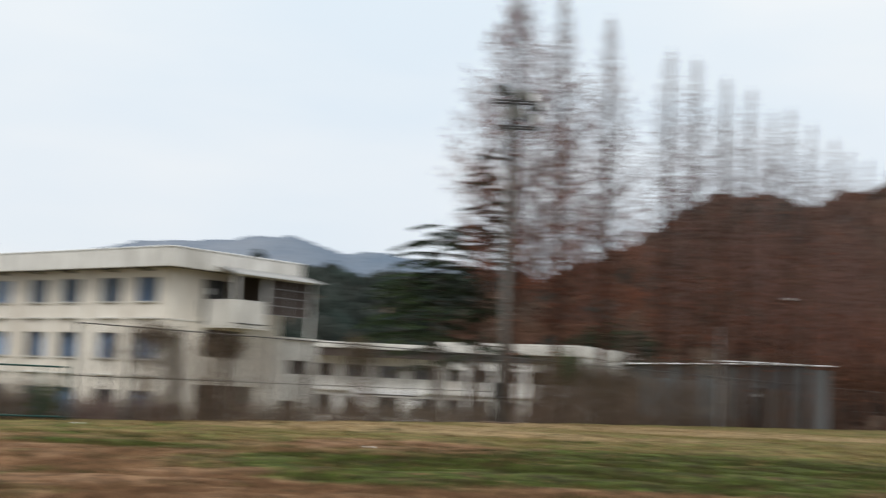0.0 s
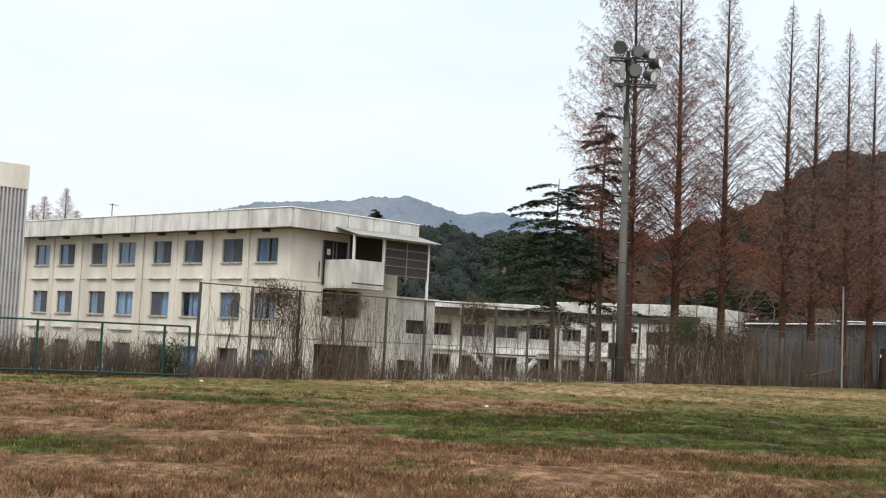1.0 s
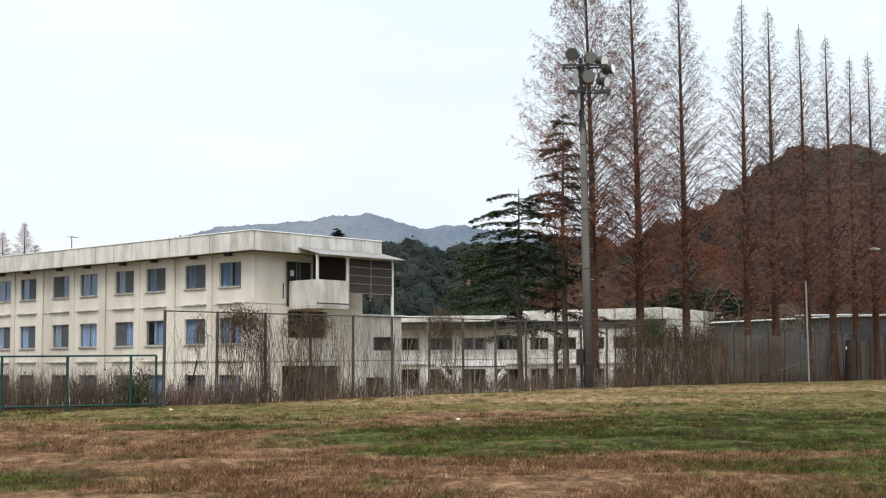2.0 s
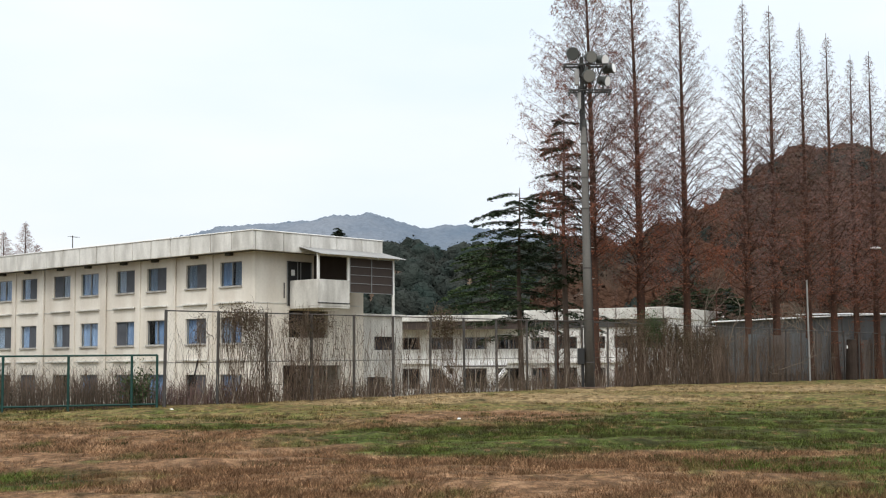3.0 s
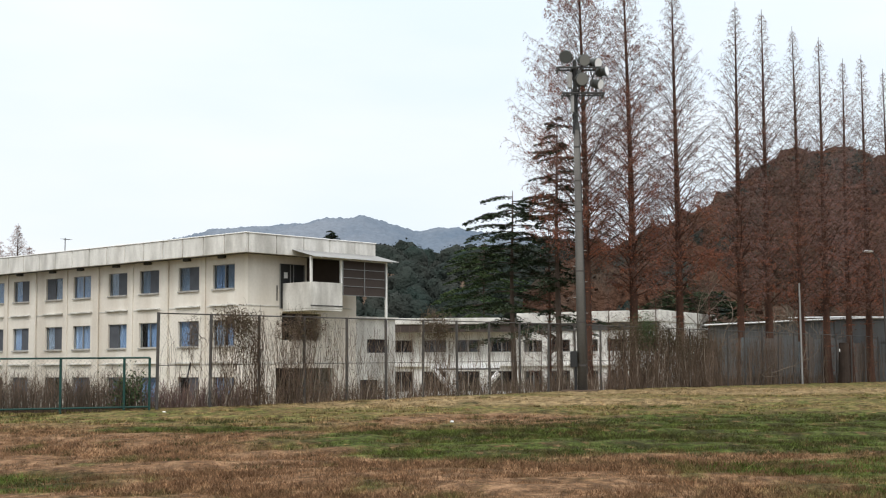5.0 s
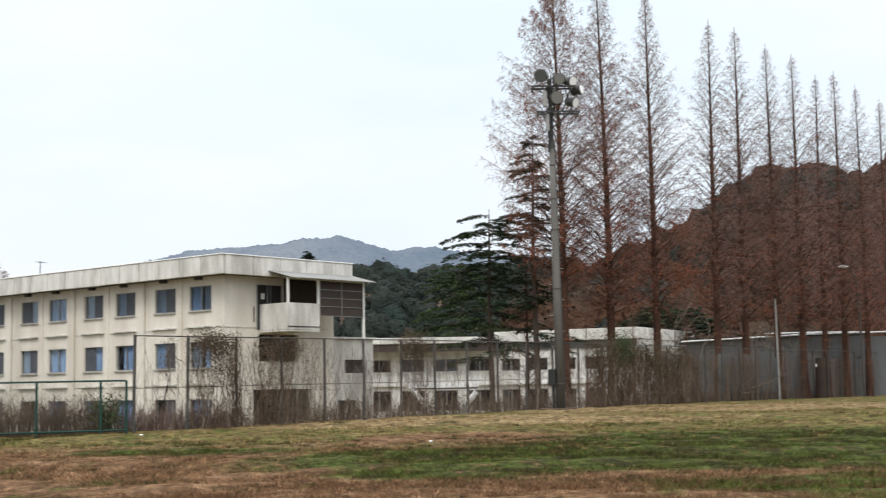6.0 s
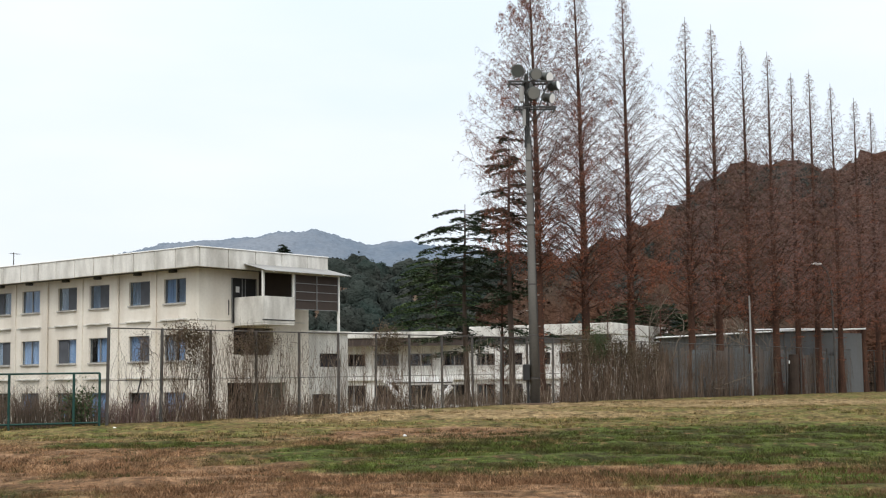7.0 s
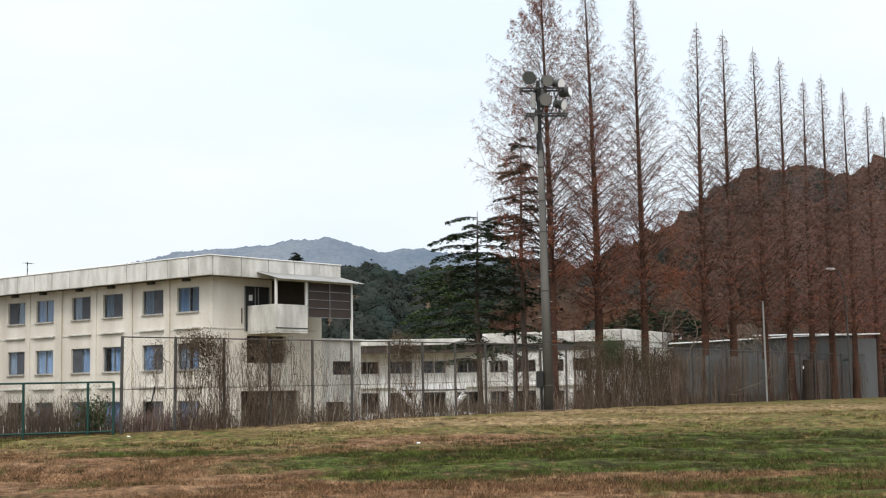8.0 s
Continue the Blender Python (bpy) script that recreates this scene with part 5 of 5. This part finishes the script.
vine_tangle("dead_vines", 28.0, 38.0, 330, VINE, VL, 34, thin=0.010, wander=0.25)
vine_tangle("dead_vines", 36.0, 60.0, 230, VINE, VL, 39, thin=0.010, wander=0.25)
vine_tangle("bleached_vines", 1.0, 31.0, 300, VINE_PALE, "pale bleached vine stems among the dead vines", 35, thin=0.006)
for s, h, w, d, n, mat, lab in (
        (2.75, 2.28, 0.42, 0.2, 900, VINE_LEAF, "withered olive vine leaves heaped on the fence top"),
        (3.0, 1.85, 0.35, 0.3, 350, VINE_LEAF, "withered olive vine leaves hanging from the fence top"),
        (5.3, 2.1, 0.55, 0.22, 700, VINE_LEAF, "withered olive vine leaves heaped on the fence top"),
        (5.0, 0.5, 1.0, 0.3, 450, VINE_LEAF, "dark withered leaves in the vines"),
        (8.3, 0.4, 1.1, 0.2, 350, VINE_LEAF, "dark withered leaves in the vines"),
        (11.5, 2.25, 0.4, 0.25, 900, VINE_LEAF, "withered brown vine leaves heaped on the fence top"),
        (14.5, 0.4, 1.4, 0.2, 500, VINE_LEAF, "dark withered leaves in the vines"),
        (19.0, 0.4, 1.6, 0.2, 500, VINE_LEAF, "dark withered leaves in the vines"),
        (25.1, 2.25, 0.40, 0.35, 2600, IVY, "green ivy clump on the fence top"),
        (24.2, 1.9, 0.7, 0.5, 1800, VINE_LEAF, "withered brown leaves in the vines"),
        (22.9, 2.2, 0.5, 0.3, 900, VINE_LEAF, "withered brown leaves heaped on the fence top"),
        (26.6, 2.2, 0.9, 0.25, 1500, VINE_LEAF, "withered brown leaves heaped on the fence top"),
        (30.3, 1.9, 1.3, 0.4, 1700, VINE_LEAF, "withered brown leaves in the vines"),
        (27.6, 1.7, 1.1, 0.5, 2800, VINE_LEAF, "withered brown leaves in the vines")):
    leaf_clump("vine_leaves", s, h, w, d, n, mat, lab, int(s * 10))


# ---- dry weeds along the fence foot ----
def weeds(name, place, count, h0, h1, mat, label, seed, depth=0.8, thin=0.006):
    rng = np.random.default_rng(seed)
    paths = []
    for k in range(count):
        x, y, nx, ny = place(rng.random())
        o = rng.uniform(0.05, depth)
        x, y = x + nx * o, y + ny * o
        z, h = field_z(x, y), rng.uniform(h0, h1) * rng.uniform(0.6, 1.0)
        lx, ly = rng.normal(0, 0.16, 2) * h
        paths.append([(x, y, z - 0.02, thin), (x + lx * 0.35, y + ly * 0.35, z + h * 0.55, thin * 0.8), (x + lx, y + ly, z + h, thin * 0.4)])
        for j in range(2):
            q = rng.uniform(0.35, 0.9)
            a = rng.uniform(0, 6.28)
            bl = h * rng.uniform(0.15, 0.35)
            p = (x + lx * q * q, y + ly * q * q, z + h * q)
            paths.append([(*p, thin * 0.6), (p[0] + math.cos(a) * bl * 0.6, p[1] + math.sin(a) * bl * 0.6, p[2] + bl * 0.6, thin * 0.3)])
    v, f = tubes(paths, 3)
    tagged(soup(name, v, f, mat), label, "weeds", kind="stuff")


def by_green(r):
    x, y, z = on_green(r * GL)
    return x, y, -gd.y, gd.x


def by_fence(r, s0=0.0, s1=47.0):
    x, y, dx, dy = along_fence(s0 + r * (s1 - s0))
    return x, y, -dy, dx


weeds("dry_weeds", by_green, 3300, 0.55, 1.2, DRY_STALK, "tall dry brown weeds behind the green fence", 41, 1.6, 0.007)
weeds("dry_weeds", by_fence, 5600, 0.2, 0.72, DRY_STALK, "dry brown weeds along the fence foot", 42, 1.0)
weeds("red_stems", lambda r: by_fence(r, 0.1, 3.6), 500, 0.3, 0.9, TWIG, "reddish dry stems by the fence corner", 43, 0.5)
x, y, z = on_green(GL - 0.55)
rng2 = np.random.default_rng(44)
v, f = leaves(rng2.normal(size=(900, 3)) * (0.22, 0.12, 0.25) + (x - 0.05, y + 0.35, z + 0.45), 0.07, rng2)
tagged(soup("evergreen_shrub", v, f, IVY), "small dark green shrub behind the green fence", "shrub", kind="stuff")

# ---- grass ----
BLADE = bpy.data.materials.new("grass_blades")
grass_material(BLADE, True, 1.18)


def grass(name, count, y0, y1, h, w, seed, label):
    rng = np.random.default_rng(seed)
    y = y0 + (y1 - y0) * rng.random(count) ** 1.3
    x = rng.uniform(-1, 1, count) * (0.40 * y + 0.5) - 0.0 * y
    ok = fence_gap(x, y) < 0.3
    x, y = x[ok], y[ok]
    n = len(x)
    # most blades gather in loose tufts of uneven height
    k = max(n // 42, 1)
    cy = y0 + (y1 - y0) * rng.random(k) ** 1.3
    cx = rng.uniform(-1, 1, k) * (0.40 * cy + 0.5)
    tall = rng.uniform(0.7, 2.3, k)
    wide = rng.uniform(0.05, 0.16, k)
    t = rng.random(n) < 0.72
    own = rng.integers(0, k, n)
    x = np.where(t, cx[own] + rng.normal(0, 1, n) * wide[own], x)
    y = np.where(t, cy[own] + rng.normal(0, 1, n) * wide[own], y)
    ok = fence_gap(x, y) < 0.3
    x, y, t, own, n = x[ok], y[ok], t[ok], own[ok], int(ok.sum())
    z = ground_z(x, y) - 0.02
    hh = h * rng.uniform(0.4, 1.2, n) * np.where(t, tall[own], 0.7)
    a, ln = rng.uniform(0, 6.283, n), rng.normal(0, 0.9, (n, 2)) * hh[:, None]
    dx, dy = np.cos(a) * w / 2, np.sin(a) * w / 2
    v = np.stack([np.stack([x - dx, y - dy, z], 1), np.stack([x + dx, y + dy, z], 1), np.stack([x + ln[:, 0], y + ln[:, 1], z + hh + 0.02], 1)], 1).reshape(-1, 3)
    tagged(soup(name, v, np.arange(3 * n).reshape(n, 3), BLADE), label, "grass", kind="stuff")


grass("grass", 285000, 11.5, 27.0, 0.033, 0.013, 51, "short dry and green grass blades")
grass("grass", 150000, 25.0, 56.0, 0.030, 0.024, 52, "short dry and green grass blades further out")

# rank tussocks: dark green in the green patch, rusty nearer by
TUSSOCK_GREEN = material("dark_green_tussock", (0.040, 0.050, 0.017), 0.95, 0.3, 1.5, 12, 0, (0.045, 0.035, 0.016), 0.8, island=0.3)
TUSSOCK_RUST = material("rusty_tussock", (0.150, 0.082, 0.044), 0.95, 0.3, 1.5, 12, 0, (0.09, 0.055, 0.03), 0.8, island=0.3)


def tussocks(name, count, x0, x1, y0, y1, h, wide, blades, mat, label, seed):
    rng = np.random.default_rng(seed)
    cx, cy = rng.uniform(x0, x1, count), rng.uniform(y0, y1, count)
    size = rng.uniform(0.5, 1.5, count) ** 1.4
    own = np.repeat(np.arange(count), blades)
    n = len(own)
    x = cx[own] + rng.normal(0, wide, n) * size[own] * 1.5
    y = cy[own] + rng.normal(0, wide, n) * size[own]
    z = ground_z(x, y) - 0.03
    hh = h * size[own] * rng.uniform(0.4, 1.1, n)
    a, ln = rng.uniform(0, 6.283, n), rng.normal(0, 0.7, (n, 2)) * hh[:, None]
    dx, dy = np.cos(a) * 0.008, np.sin(a) * 0.008
    v = np.stack([np.stack([x - dx, y - dy, z], 1), np.stack([x + dx, y + dy, z], 1), np.stack([x + ln[:, 0], y + ln[:, 1], z + hh + 0.03], 1)], 1).reshape(-1, 3)
    tagged(soup(name, v, np.arange(3 * n).reshape(n, 3), mat), label, "grass", kind="stuff")


tussocks("grass_tussocks", 420, 0.5, 12.5, 18.5, 30.0, 0.048, 0.095, 80, TUSSOCK_GREEN, "dark green rank grass tussocks", 55)
tussocks("grass_tussocks", 90, -8.0, 0.5, 17.0, 30.0, 0.06, 0.07, 70, TUSSOCK_GREEN, "dark green rank grass tussocks", 56)
tussocks("grass_tussocks", 420, -5.0, 6.5, 12.0, 18.5, 0.052, 0.08, 80, TUSSOCK_RUST, "rust-brown dry grass tussocks", 57)

# litter on the grass
for x, y, s in ((0.15, 28.5, 0.042), (-6.7, 33.6, 0.045), (2.05, 47.6, 0.06)):
    bm = bmesh.new()
    bmesh.ops.create_icosphere(bm, subdivisions=2, radius=s)
    for vv in bm.verts:
        vv.co *= 1 + 0.35 * noise.noise(vv.co * 14 + Vector((x, y, 0)))
        vv.co.z *= 0.55
    ob = finish("litter", bm, PAPER)
    ob.location = (x, y, field_z(x, y) + s * 0.4)
    tagged(ob, "crumpled piece of white litter on the grass", "litter", "litter on the field")
